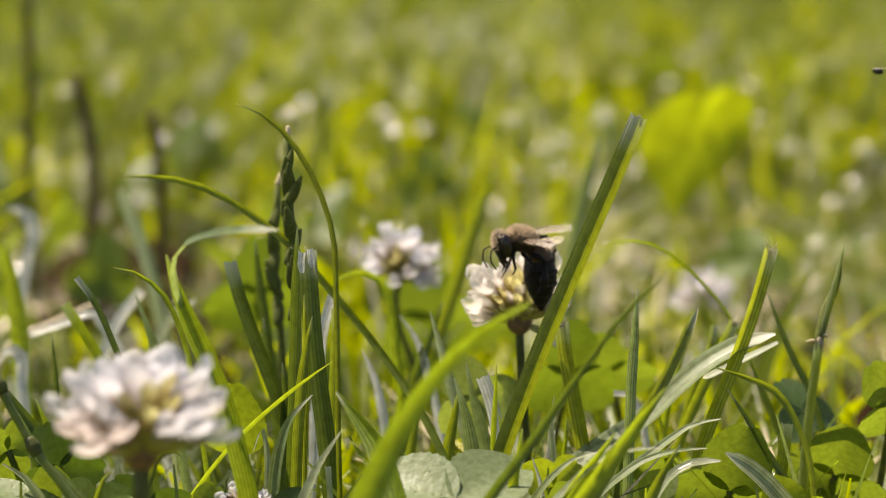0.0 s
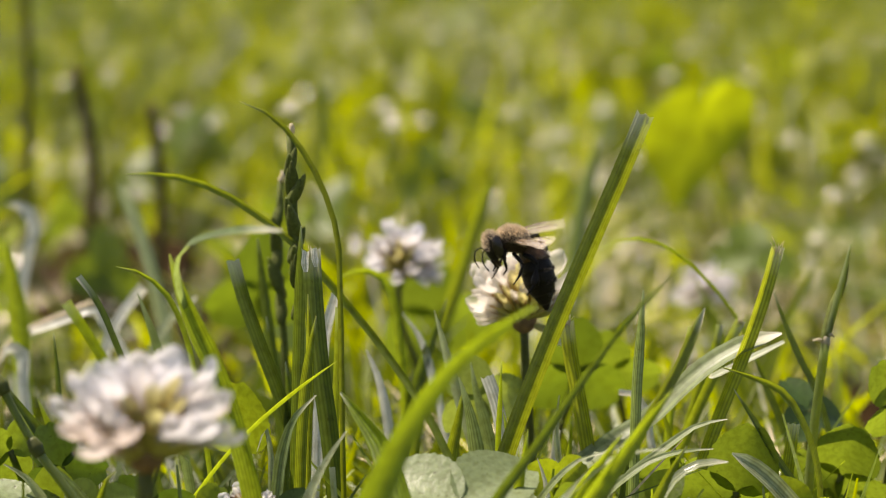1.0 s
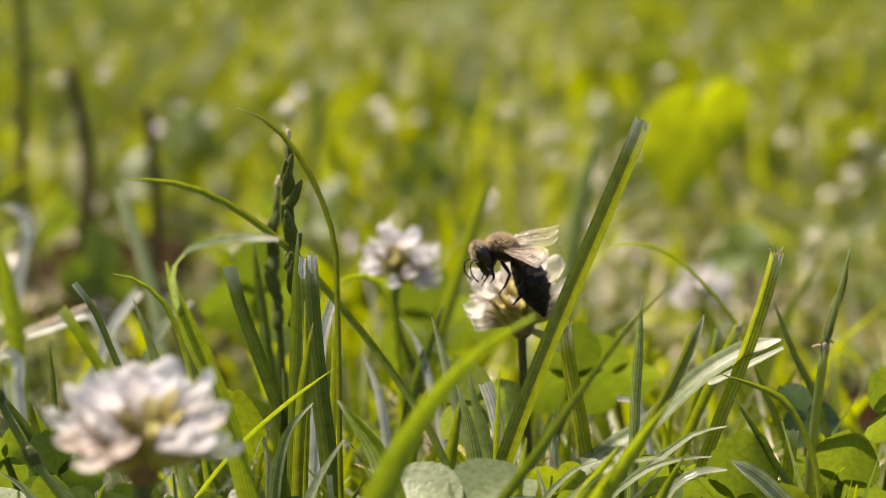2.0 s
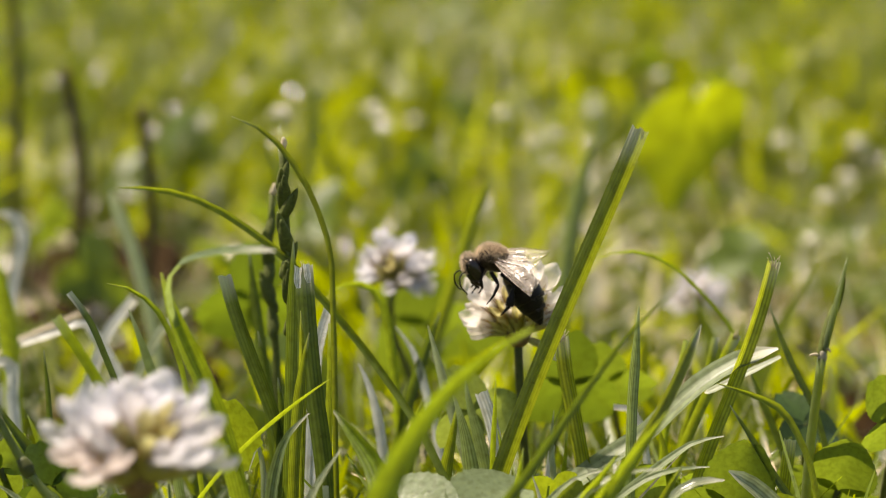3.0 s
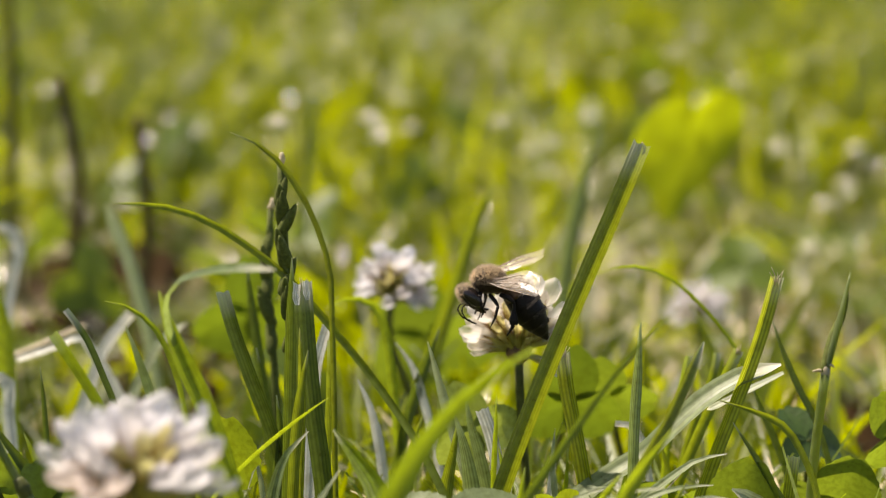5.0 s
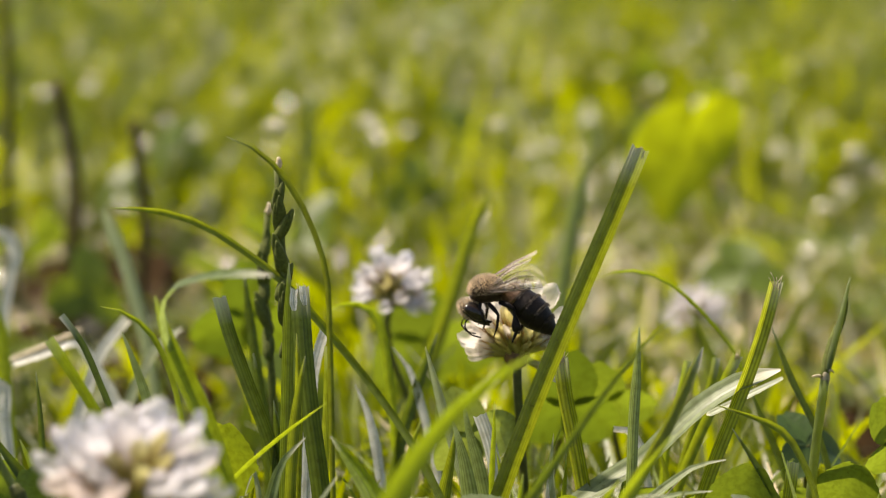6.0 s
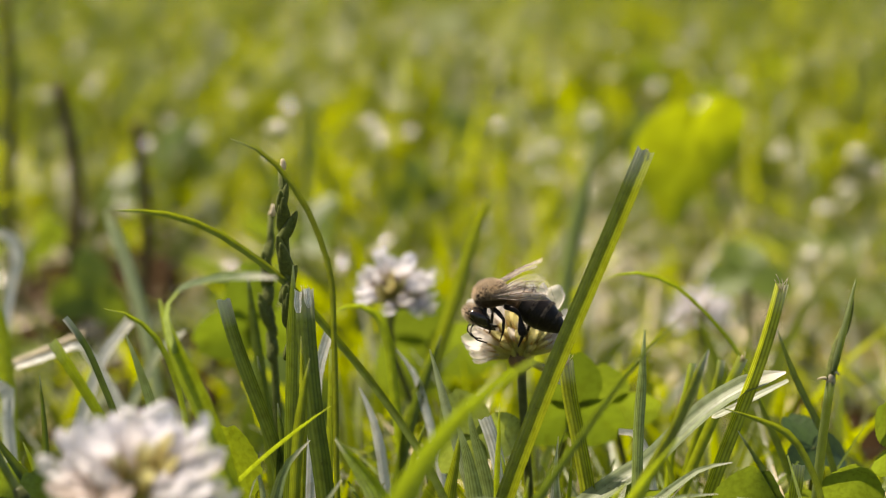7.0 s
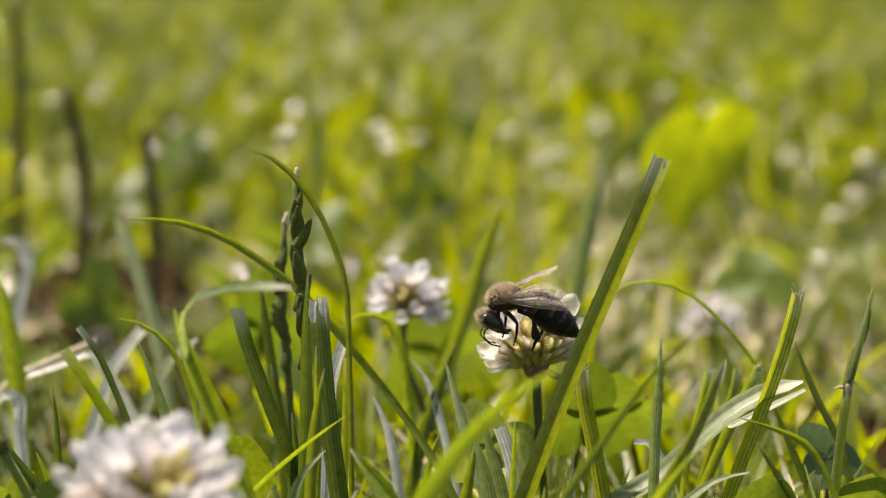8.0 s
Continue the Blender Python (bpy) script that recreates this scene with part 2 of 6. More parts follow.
AMBER = plain_material("bee_brown_shell", (0.035, 0.020, 0.011), gloss=0.2, rough=0.5, spread=0.5, scale=3000.0)
TAN = plain_material("bee_tan_shell", (0.085, 0.045, 0.022), gloss=0.25, rough=0.5, spread=0.4, scale=3000.0)
EYE = plain_material("bee_eye", (0.018, 0.011, 0.008), rough=0.22, scale=9000.0, relief=0.2)
FUZZ = plain_material("bee_fuzz", (0.56, 0.45, 0.31), rough=0.6, spread=0.6, share=0.45, through_colour=(0.66, 0.52, 0.34))
BAND = plain_material("bee_pale_hair", (0.10, 0.084, 0.068), rough=0.8, spread=0.3, share=0.2)
VEIN = plain_material("wing_vein", (0.12, 0.075, 0.04), rough=0.4)


def membrane_material():
    m, nt, out = material("wing_membrane")
    L = nt.links.new
    geo = nt.nodes.new("ShaderNodeTexCoord")
    n = node(nt, "ShaderNodeTexNoise", Scale=900.0, Detail=3.0)
    L(geo.outputs["Object"], n.inputs["Vector"])
    p = node(nt, "ShaderNodeBsdfPrincipled", Roughness=0.25, IOR=1.6, Alpha=0.23)
    p.inputs["Base Color"].default_value = (0.72, 0.62, 0.49, 1)
    bump = node(nt, "ShaderNodeBump", Strength=0.6, Distance=0.0003)
    L(n.outputs[0], bump.inputs["Height"])
    L(bump.outputs[0], p.inputs["Normal"])
    L(p.outputs[0], out.inputs[0])
    return m


MEMBRANE = membrane_material()


def soil_material():
    m, nt, out = material("lawn_soil")
    L = nt.links.new
    geo = nt.nodes.new("ShaderNodeNewGeometry")
    big = node(nt, "ShaderNodeTexNoise", Scale=9.0, Detail=4.0)
    fine = node(nt, "ShaderNodeTexNoise", Scale=260.0, Detail=8.0)
    for n in (big, fine):
        L(geo.outputs["Position"], n.inputs["Vector"])
    a = ramp(nt, fine.outputs[0], [(0.25, (0.026, 0.017, 0.007)), (0.55, (0.10, 0.075, 0.024)), (0.8, (0.23, 0.175, 0.07))])
    b = ramp(nt, fine.outputs[0], [(0.25, (0.030, 0.042, 0.010)), (0.6, (0.085, 0.115, 0.020)), (0.85, (0.17, 0.19, 0.05))])
    f = ramp(nt, big.outputs[0], [(0.36, (0, 0, 0)), (0.52, (1, 1, 1))])
    col = mixed(nt, f, a, b)
    p = node(nt, "ShaderNodeBsdfPrincipled", Roughness=0.9)
    p.inputs["Specular IOR Level"].default_value = 0.08
    L(col, p.inputs["Base Color"])
    bump = node(nt, "ShaderNodeBump", Strength=0.8, Distance=0.003)
    L(fine.outputs[0], bump.inputs["Height"])
    L(bump.outputs[0], p.inputs["Normal"])
    L(p.outputs[0], out.inputs[0])
    return m


SOIL = soil_material()


# ---- mesh helpers ----
def mesh_object(name, verts, faces, mat, parent=None, label="", uvs=None, smooth=True):
    me = bpy.data.meshes.new(name)
    me.from_pydata([tuple(v) for v in verts], [], faces)
    me.materials.append(mat)
    if uvs is not None:
        layer = me.uv_layers.new(name="UVMap")
        idx = np.empty(len(me.loops), dtype=np.int32)
        me.loops.foreach_get("vertex_index", idx)
        layer.data.foreach_set("uv", np.asarray(uvs, dtype=np.float32)[idx].ravel())
    me.polygons.foreach_set("use_smooth", [smooth] * len(me.polygons))
    me.update()
    ob = new(name, me)
    if parent is not None:
        ob.parent = parent
    if label:
        ob["label"] = label
    return ob


def share_part(name, data, parent, m, label=""):
    ob = new(name, data)
    ob.parent = parent
    ob.matrix_basis = m
    if label:
        ob["label"] = label
    return ob


def empty(name, place=(0, 0, 0)):
    ob = new(name)
    ob.empty_display_size = 0.005
    ob.location = place
    return ob


def smooth_path(points, n):
    """n + 1 points at even steps along a smooth curve through the given ones."""
    p = [Vector(q) for q in points]
    s = [0.0]
    for a, b in zip(p, p[1:]):
        s.append(s[-1] + max((b - a).length, 1e-6))
    k = len(p)
    slope = []
    for i in range(k):
        if 0 < i < k - 1:
            d0, d1 = (p[i] - p[i - 1]) / (s[i] - s[i - 1]), (p[i + 1] - p[i]) / (s[i + 1] - s[i])
            h0, h1 = s[i] - s[i - 1], s[i + 1] - s[i]
            slope.append((d0 * h1 + d1 * h0) / (h0 + h1))
        else:
            j = min(i, k - 2)
            slope.append((p[j + 1] - p[j]) / (s[j + 1] - s[j]))
    out, j = [], 0
    for i in range(n + 1):
        x = s[-1] * i / n
        while j < k - 2 and x > s[j + 1]:
            j += 1
        h = s[j + 1] - s[j]
        u = (x - s[j]) / h
        out.append(p[j] * (2 * u ** 3 - 3 * u * u + 1) + slope[j] * (h * (u ** 3 - 2 * u * u + u))
                   + p[j + 1] * (3 * u * u - 2 * u ** 3) + slope[j + 1] * (h * (u ** 3 - u * u)))
    return out


def tube(points, radii, sides=7, steps=14):
    """Verts and faces of a round rod along a curve; radii are spread along it."""
    path = smooth_path(points, steps)
    verts, faces = [], []
    for i, q in enumerate(path):
        tan = (path[min(i + 1, steps)] - path[max(i - 1, 0)]).normalized()
        side = tan.cross(Vector((0.13, -1, 0.21))).normalized()
        up = side.cross(tan)
        s = i / steps * (len(radii) - 1)
        k = min(int(s), len(radii) - 2)
        r = radii[k] + (radii[k + 1] - radii[k]) * (s - k)
        for j in range(sides):
            a = 2 * math.pi * j / sides
            verts.append(q + side * (math.cos(a) * r) + up * (math.sin(a) * r))
    for i in range(steps):
        for j in range(sides):
            a, b = i * sides + j, i * sides + (j + 1) % sides
            faces.append((a, b, b + sides, a + sides))
    faces.append(tuple(range(sides))[::-1])
    faces.append(tuple(steps * sides + j for j in range(sides)))
    return verts, faces


def ellipsoid(cx, cy, cz, rx, ry, rz, seg=18, rings=12):
    verts, faces = [Vector((cx + rx, cy, cz))], []
    for i in range(1, rings):
        a = math.pi * i / rings
        for j in range(seg):
            b = 2 * math.pi * j / seg
            verts.append(Vector((cx + rx * math.cos(a), cy + ry * math.sin(a) * math.cos(b), cz + rz * math.sin(a) * math.sin(b))))
    verts.append(Vector((cx - rx, cy, cz)))
    last = len(verts) - 1
    for j in range(seg):
        faces.append((0, 1 + j, 1 + (j + 1) % seg))
        faces.append((last, last - seg + (j + 1) % seg, last - seg + j))
    for i in range(rings - 2):
        for j in range(seg):
            a, b = 1 + i * seg + j, 1 + i * seg + (j + 1) % seg
            faces.append((a, a + seg, b + seg, b))
    return verts, faces


def joined(*pieces):
    verts, faces = [], []
    for v, f in pieces:
        o = len(verts)
        verts += v
        faces += [tuple(i + o for i in q) for q in f]
    return verts, faces


# ---- grass blades ----
def blade_mesh(points, width, turn=0.0, tip="point", fold=0.25, up=0.25, taper=0.36, steps=26):
    """A ribbon with a folded midrib along a curve; width in metres."""
    path = smooth_path(points, steps)
    across = (-1.0, -0.55, 0.0, 0.55, 1.0)
    verts, faces, uvs = [], [], []
    face_dir = Vector((math.sin(radians(turn)), -math.cos(radians(turn)), up))
    for i, q in enumerate(path):
        v = i / steps
        tan = (path[min(i + 1, steps)] - path[max(i - 1, 0)]).normalized()
        side = tan.cross(face_dir).normalized()
        out = side.cross(tan)
        grow = min(1.0, 0.55 + 1.3 * v)
        if tip == "point":
            w = grow * min(1.0, (max(0.0, 1 - v) / taper) ** 0.7)
            w = max(w, 0.10)
        elif tip == "round":
            w = grow * (1.0 if v < 0.9 else max(0.12, math.sqrt(max(0.0, 1 - ((v - 0.9) / 0.1) ** 2))))
        else:
            w = grow
        for k, a in enumerate(across):
            jag = 0.0
            if tip == "cut" and i == steps:
                jag = (0.5, -0.12, 0.3, 0.05, 0.42)[(k + int(width * 1e6)) % 5] * width * 0.3
            verts.append(q + side * (a * w * width * 0.5) - out * ((1 - abs(a)) * fold * w * width) + tan * jag)
            uvs.append((0.5 + a * 0.5, v * (0.985 if tip == "point" else 1.0)))
    n = len(across)
    for i in range(steps):
        for k in range(n - 1):
            a = i * n + k
            faces.append((a, a + 1, a + 1 + n, a + n))
    return verts, faces, uvs


def grass_tuft(label, place):
    return tagged(empty("grass_tuft", place), label, "grass", "grass tufts of the lawn")


def grass_blade(tuft, label, mat, width, points, turn=0, tip="point", fold=0.25, up=0.25, taper=0.36):
    """One blade of a tuft, through the given places; width in mm."""
    root = tuft.location
    v, f, uv = blade_mesh([Vector(p) - root for p in points], width * MM, turn, tip, fold, up, taper)
    return mesh_object("blade", v, f, mat, tuft, label, uv)


def fray(tuft, place, lean, size=1.0, seed=1):
    """Dry fibres standing out of a mown tip; size in mm."""
    r = random.Random(seed)
    at = Vector(place) - tuft.location
    pieces = []
    for k in range(5):
        d = (Vector(lean) + Vector((r.gauss(0, 0.35), r.gauss(0, 0.2), r.gauss(0, 0.25)))).normalized() * size * MM * r.uniform(0.6, 1.5)
        o = at + Vector((r.uniform(-0.4, 0.4), 0, r.uniform(-0.3, 0))) * size * MM
        pieces.append(tube([o - d * 0.3, o + d * 0.5 + Vector((r.gauss(0, 0.1), 0, 0)) * MM, o + d], [0.00009, 0.00006, 0.00003], 5, 5))
    v, f = joined(*pieces)
    return mesh_object("frayed_tip", v, f, HUSK, tuft, "dry straw-coloured fibres")


# ---- the ground ----
def ground():
    n, verts, faces = 90, [], []
    for j in range(n + 1):
        for i in range(n + 1):
            u, w = i / n * 2 - 1, j / n * 2 - 1
            x = math.copysign(abs(u) ** 5, u) * 400 + u * 0.5
            y = math.copysign(abs(w) ** 5, w) * 400 + w * 0.5
            near = max(0.0, 1 - math.hypot(x, y) / 3.0)
            z = near * 0.010 * (noise.noise((x * 14, y * 14, 0)) - 0.4) - (1 - near) * 0.004
            verts.append((x, y, z))
    for j in range(n):
        for i in range(n):
            a = j * (n + 1) + i
            faces.append((a, a + 1, a + n + 2, a + n + 1))
    ob = mesh_object("ground", verts, faces, SOIL)
    tagged(ob, "brown crumbly lawn soil with moss and thatch", "ground", kind="structure")


ground()


# ---- the lawn behind and around ----
def lawn(name, label, mat, count, place, height, width, lean, seed, segs=4, flat=lambda x, y: 1.0, aim=False):
    """Many small bent blades in one mesh: place(r) gives a root, height(r, x, y) metres."""
    r = random.Random(seed)
    verts, faces, uvs = [], [], []
    for _ in range(count):
        got = place(r)
        if got is None:
            continue
        x, y = got
        h = height(r, x, y)
        w = width(r) * 0.5
        a = r.uniform(0, 6.283)
        dx, dy = math.cos(a), math.sin(a)
        b = r.uniform(-1.1, 1.1)
        sx, sy = math.cos(b), math.sin(b)
        l = h * abs(r.gauss(0, lean)) + 0.05 * h
        if aim:  # bent over, broad side to the sun
            a = r.gauss(1.1, 0.45)
            dx, dy, l = math.cos(a), math.sin(a), h * r.uniform(0.8, 2.0)
            sx, sy = math.cos(a - 1.57), math.sin(a - 1.57)
        h *= flat(x, y)
        droop = r.random() < 0.25
        base = len(verts)
        for i in range(segs + 1):
            v = i / segs
            out = l * v ** 2
            z = h * (v - (0.45 * v ** 3 if droop else 0.1 * v * v))
            ww = w * (1 - v ** 2.2) + 0.00012
            cx, cy = x + dx * out, y + dy * out
            verts.append((cx - sx * ww, cy - sy * ww, z - 0.004))
            verts.append((cx, cy + ww * 0.3, z - 0.004))
            verts.append((cx + sx * ww, cy + sy * ww, z - 0.004))
            uvs += [(0.0, v * 0.9), (0.5, v * 0.9), (1.0, v * 0.9)]
        for i in range(segs):
            o = base + i * 3
            faces += [(o, o + 1, o + 4, o + 3), (o + 1, o + 2, o + 5, o + 4)]
    ob = mesh_object(name, verts, faces, mat, None, label, uvs)
    return tagged(ob, label, "grass", kind="stuff")


def bare(x, y):
    """How bare the turf is, 0 to 1: thin to one side and in a few hollows."""
    f = 0.5 + 0.5 * noise.noise((x * 11 + 3, y * 5, 1.7))
    if x > 0.03 + 0.10 * y and 0.1 < y < 0.75:
        f += 0.42
    if math.hypot((x + 0.072 + 0.13 * (y - 0.23)) / 0.026, (y - 0.23) / 0.25) < 1:
        f += 0.72
    return f


def trodden(x, y):
    """The turf is short where it is worn, to one side and in the hollows."""
    f = 1.0
    if x > 0.018 + 0.06 * y and 0.12 < y < 0.5:
        f = 0.45
    if math.hypot((x + 0.080) / 0.036, (y - 0.30) / 0.10) < 1:
        f = 0.30
    elif -0.11 < x < -0.03 and y < 0.4:
        f = 0.6
    return f


def near_place(r):
    y = r.uniform(0.025, 0.62)
    half = 0.03 + (y + 0.3) * 0.24
    x = r.uniform(-half, half)
    if r.random() < bare(x, y) - 0.25:
        return None
    return x, y


def mid_place(r):
    y = 0.6 + 3.0 * r.random() ** 1.5
    half = 0.05 + (y + 0.3) * 0.25
    x = r.uniform(-half, half)
    if r.random() < 0.95 * (noise.noise((x * 8 + 7, y * 3.2, 0.3)) * 1.3 + 0.25):
        return None
    return x, y


def sunny_place(r):
    got = mid_place(r)
    if got and got[0] < -0.09 * (got[1] + 0.3) and got[1] > 0.4 and r.random() < 0.45:
        return None
    return got


def far_place(r):
    a = r.uniform(0, 6.283)
    d = 0.25 + 11.0 * r.random() ** 2.0
    x, y = math.cos(a) * d, math.sin(a) * d
    if (-0.6 < y < 3.4 and abs(x) < 0.05 + (y + 0.3) * 0.25) or math.hypot(x, y + 0.3) < 0.16:
        return None
    return x, y


def around_place(r):
    x, y = r.uniform(-1.3, 1.3), r.uniform(-1.6, 1.2)
    if abs(x) < 0.04 + max(0.0, (y + 0.32)) * 0.22 and y > -0.36:
        return None
    return x, y


def low_place(r):
    y = r.uniform(-0.06, 0.07)
    half = 0.01 + (y + 0.3) * 0.22
    return r.uniform(-half, half), y


def low_sun_place(r):
    x, y = low_place(r)
    return None if x < -0.018 and y > -0.015 and r.random() < 0.8 else (x, y)


def hollow_place(r):
    x, y = r.uniform(-0.135, -0.040), r.uniform(0.10, 0.46)
    if math.hypot((x + 0.082) / 0.024, (y - 0.330) / 0.075) < 1 or x > -0.04 - 0.1 * (y - 0.1):
        return None
    return x, y


lawn("lawn_grass_hollow", "short sunlit grass round a bare hollow", FIELD, 22, hollow_place,
     lambda r, x, y: r.uniform(0.010, 0.030), lambda r: r.uniform(0.0018, 0.0040), 0.6, 31)
lawn("lawn_grass_hollow_dark", "grass coloured darker for shade round a bare hollow", FIELD_DEEP_SHADE, 80, hollow_place,
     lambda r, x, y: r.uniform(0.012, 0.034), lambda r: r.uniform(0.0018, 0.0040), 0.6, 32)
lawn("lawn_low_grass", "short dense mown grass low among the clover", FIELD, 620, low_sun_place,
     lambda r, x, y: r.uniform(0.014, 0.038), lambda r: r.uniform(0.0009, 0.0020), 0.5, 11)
lawn("lawn_low_dark_grass", "short grass in a deep shade green low among the clover", FIELD_DEEP_SHADE, 700, low_place,
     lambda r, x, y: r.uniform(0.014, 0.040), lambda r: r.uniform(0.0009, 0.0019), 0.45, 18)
lawn("lawn_low_bleached_grass", "curled grass ends coloured pale as glints low in the turf", FIELD_PALE, 330, low_place,
     lambda r, x, y: r.uniform(0.012, 0.037), lambda r: r.uniform(0.0006, 0.0016), 0.9, 19, 4, lambda x, y: 0.7 if x < -0.02 else 1.0)
def low_front_place(r):
    return r.uniform(0.0, 0.054), r.uniform(-0.040, 0.030)


lawn("lawn_low_fresh_grass", "fresh sunlit grass shoots low among the clover", LIME, 250, low_front_place,
     lambda r, x, y: r.uniform(0.024, 0.036) - 0.25 * min(0.0, y), lambda r: r.uniform(0.0010, 0.0022), 0.7, 34)
lawn("lawn_low_pale_grass", "pale grass ends coloured as sunlit low among the clover", PALE, 260, low_front_place,
     lambda r, x, y: r.uniform(0.022, 0.035) - 0.25 * min(0.0, y), lambda r: r.uniform(0.0008, 0.0018), 0.9, 35)
lawn("lawn_grass_near", "soft sunlit yellow-green lawn grass behind the flowers", FIELD, 2300, near_place,
     lambda r, x, y: r.uniform(0.018, 0.040) + 0.012 * max(0.0, r.gauss(0, 1)) * min(1, y * 6), lambda r: r.uniform(0.0018, 0.0042), 0.55, 12, 4, trodden)
lawn("lawn_grass_near_dark", "darker lawn grass behind the flowers", FIELD_DEEP_SHADE, 850, near_place,
     lambda r, x, y: r.uniform(0.018, 0.044), lambda r: r.uniform(0.0018, 0.0040), 0.55, 22, 4, trodden)
lawn("lawn_grass_middle", "sunlit yellow-green lawn grass further back", FIELD, 12500, sunny_place,
     lambda r, x, y: r.uniform(0.018, 0.054), lambda r: r.uniform(0.0026, 0.0066), 0.55, 13)
lawn("lawn_grass_middle_dark", "darker lawn grass further back", FIELD_DEEP_SHADE, 10500, mid_place,
     lambda r, x, y: r.uniform(0.018, 0.054), lambda r: r.uniform(0.0026, 0.0062), 0.55, 23)
lawn("lawn_grass_far", "wide mown lawn all round", FIELD, 46000, far_place,
     lambda r, x, y: r.uniform(0.03, 0.07), lambda r: r.uniform(0.006, 0.014), 0.6, 14, 3)
lawn("lawn_grass_beside", "mown lawn grass beside and behind the viewpoint", FIELD, 16000, around_place,
     lambda r, x, y: r.uniform(0.02, 0.045), lambda r: r.uniform(0.0016, 0.0034), 0.55, 15, 3)
lawn("lawn_grass_near_bleached", "bleached pale grass behind the flowers", FIELD_PALE, 300, near_place,
     lambda r, x, y: r.uniform(0.016, 0.040), lambda r: r.uniform(0.0010, 0.0026), 0.8, 24, 4, trodden)
lawn("lawn_grass_middle_bleached", "bleached pale grass further back", FIELD_PALE, 450, mid_place,
     lambda r, x, y: r.uniform(0.020, 0.055), lambda r: r.uniform(0.0012, 0.0034), 0.8, 25)
# Extra blades, pale and tilted so that they read as glints.
lawn("lawn_sunlit_blades", "bent pale blades added as sun glints", GLINT, 620, near_place,
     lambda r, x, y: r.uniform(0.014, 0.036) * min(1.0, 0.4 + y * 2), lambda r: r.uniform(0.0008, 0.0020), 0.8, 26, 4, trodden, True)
lawn("lawn_sunlit_blades_far", "bent pale blades added as sun glints further back", GLINT, 1500, sunny_place,
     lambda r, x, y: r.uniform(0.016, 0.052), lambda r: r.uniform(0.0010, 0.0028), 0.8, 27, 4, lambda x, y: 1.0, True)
lawn("lawn_straw", "dry pale straw and clippings in the turf", STRAW, 2200, near_place,
     lambda r, x, y: r.uniform(0.005, 0.020), lambda r: r.uniform(0.0008, 0.0024), 1.8, 16)
lawn("lawn_straw_far", "dry pale clippings scattered over the turf", STRAW, 1300, mid_place,
     lambda r, x, y: r.uniform(0.010, 0.045), lambda r: r.uniform(0.0012, 0.0036), 1.2, 17)


# ---- clover leaves ----
def leaflet_data(name, length, width, mat, notch=0.06, cup=0.18):
    """A rounded leaflet along +y from its stalk, cupped along the midrib, with a finely toothed rim."""
    rows_n, cols = 22, 4
    verts, faces, uvs = [], [], []
    for i in range(rows_n + 1):
        v = i / rows_n
        prof = (math.sin(math.pi * (0.04 + 0.93 * v ** 0.85))) ** 0.62
        for k in range(-cols, cols + 1):
            u = k / cols
            edge = abs(u)
            x = u * prof * width * 0.5 * (1 + (0.045 if (i % 2 and edge == 1) else 0))
            y = v * length - (1 - edge) * notch * length * (v ** 4)
            z = cup * width * (edge ** 1.4) * prof * 0.6 - 0.10 * length * v * v + 0.003 * width * math.sin(v * 40) * edge
            verts.append(Vector((x, y, z)))
            uvs.append((0.5 + u * 0.5, v * 0.9))
    n = 2 * cols + 1
    for i in range(rows_n):
        for k in range(n - 1):
            a = i * n + k
            faces.append((a, a + 1, a + 1 + n, a + n))
    me = bpy.data.meshes.new(name)
    me.from_pydata(verts, [], faces)
    me.materials.append(mat)
    layer = me.uv_layers.new(name="UVMap")
    idx = np.empty(len(me.loops), dtype=np.int32)
    me.loops.foreach_get("vertex_index", idx)
    layer.data.foreach_set("uv", np.asarray(uvs, dtype=np.float32)[idx].ravel())
    me.polygons.foreach_set("use_smooth", [True] * len(me.polygons))
    return me


def clover_leaf(label, place, size, tilt, turn, mat=None, spin=0, leaflets=3, root=None):
    """Three leaflets on a thin stalk. size: leaflet length in mm; tilt: degrees towards the viewer."""
    mat = mat or CLOVER
    thing = empty("clover_leaf", place)
    me = leaflet_data("leaflet", size * MM, size * 0.92 * MM, mat)
    face = pose(0, 0, 0, tilt, 0, turn)
    for k in range(leaflets):
        a = spin + (0, 120, 240)[k]
        share_part("leaflet", me, thing, face @ pose(0, 0, 0, rng.uniform(-8, 8), rng.uniform(-8, 8), a))
    foot = Vector(root) - Vector(place) if root else Vector((rng.uniform(-0.008, 0.008), 0.008, -place[2]))
    v, f = tube([foot, foot * 0.5 + Vector((0, 0.003, 0.004)), Vector((0, 0, 0))], [0.0006, 0.0005, 0.0004])
    mesh_object("stalk", v, f, STEM, thing)
    return tagged(thing, label, "clover leaf", "clover leaves")


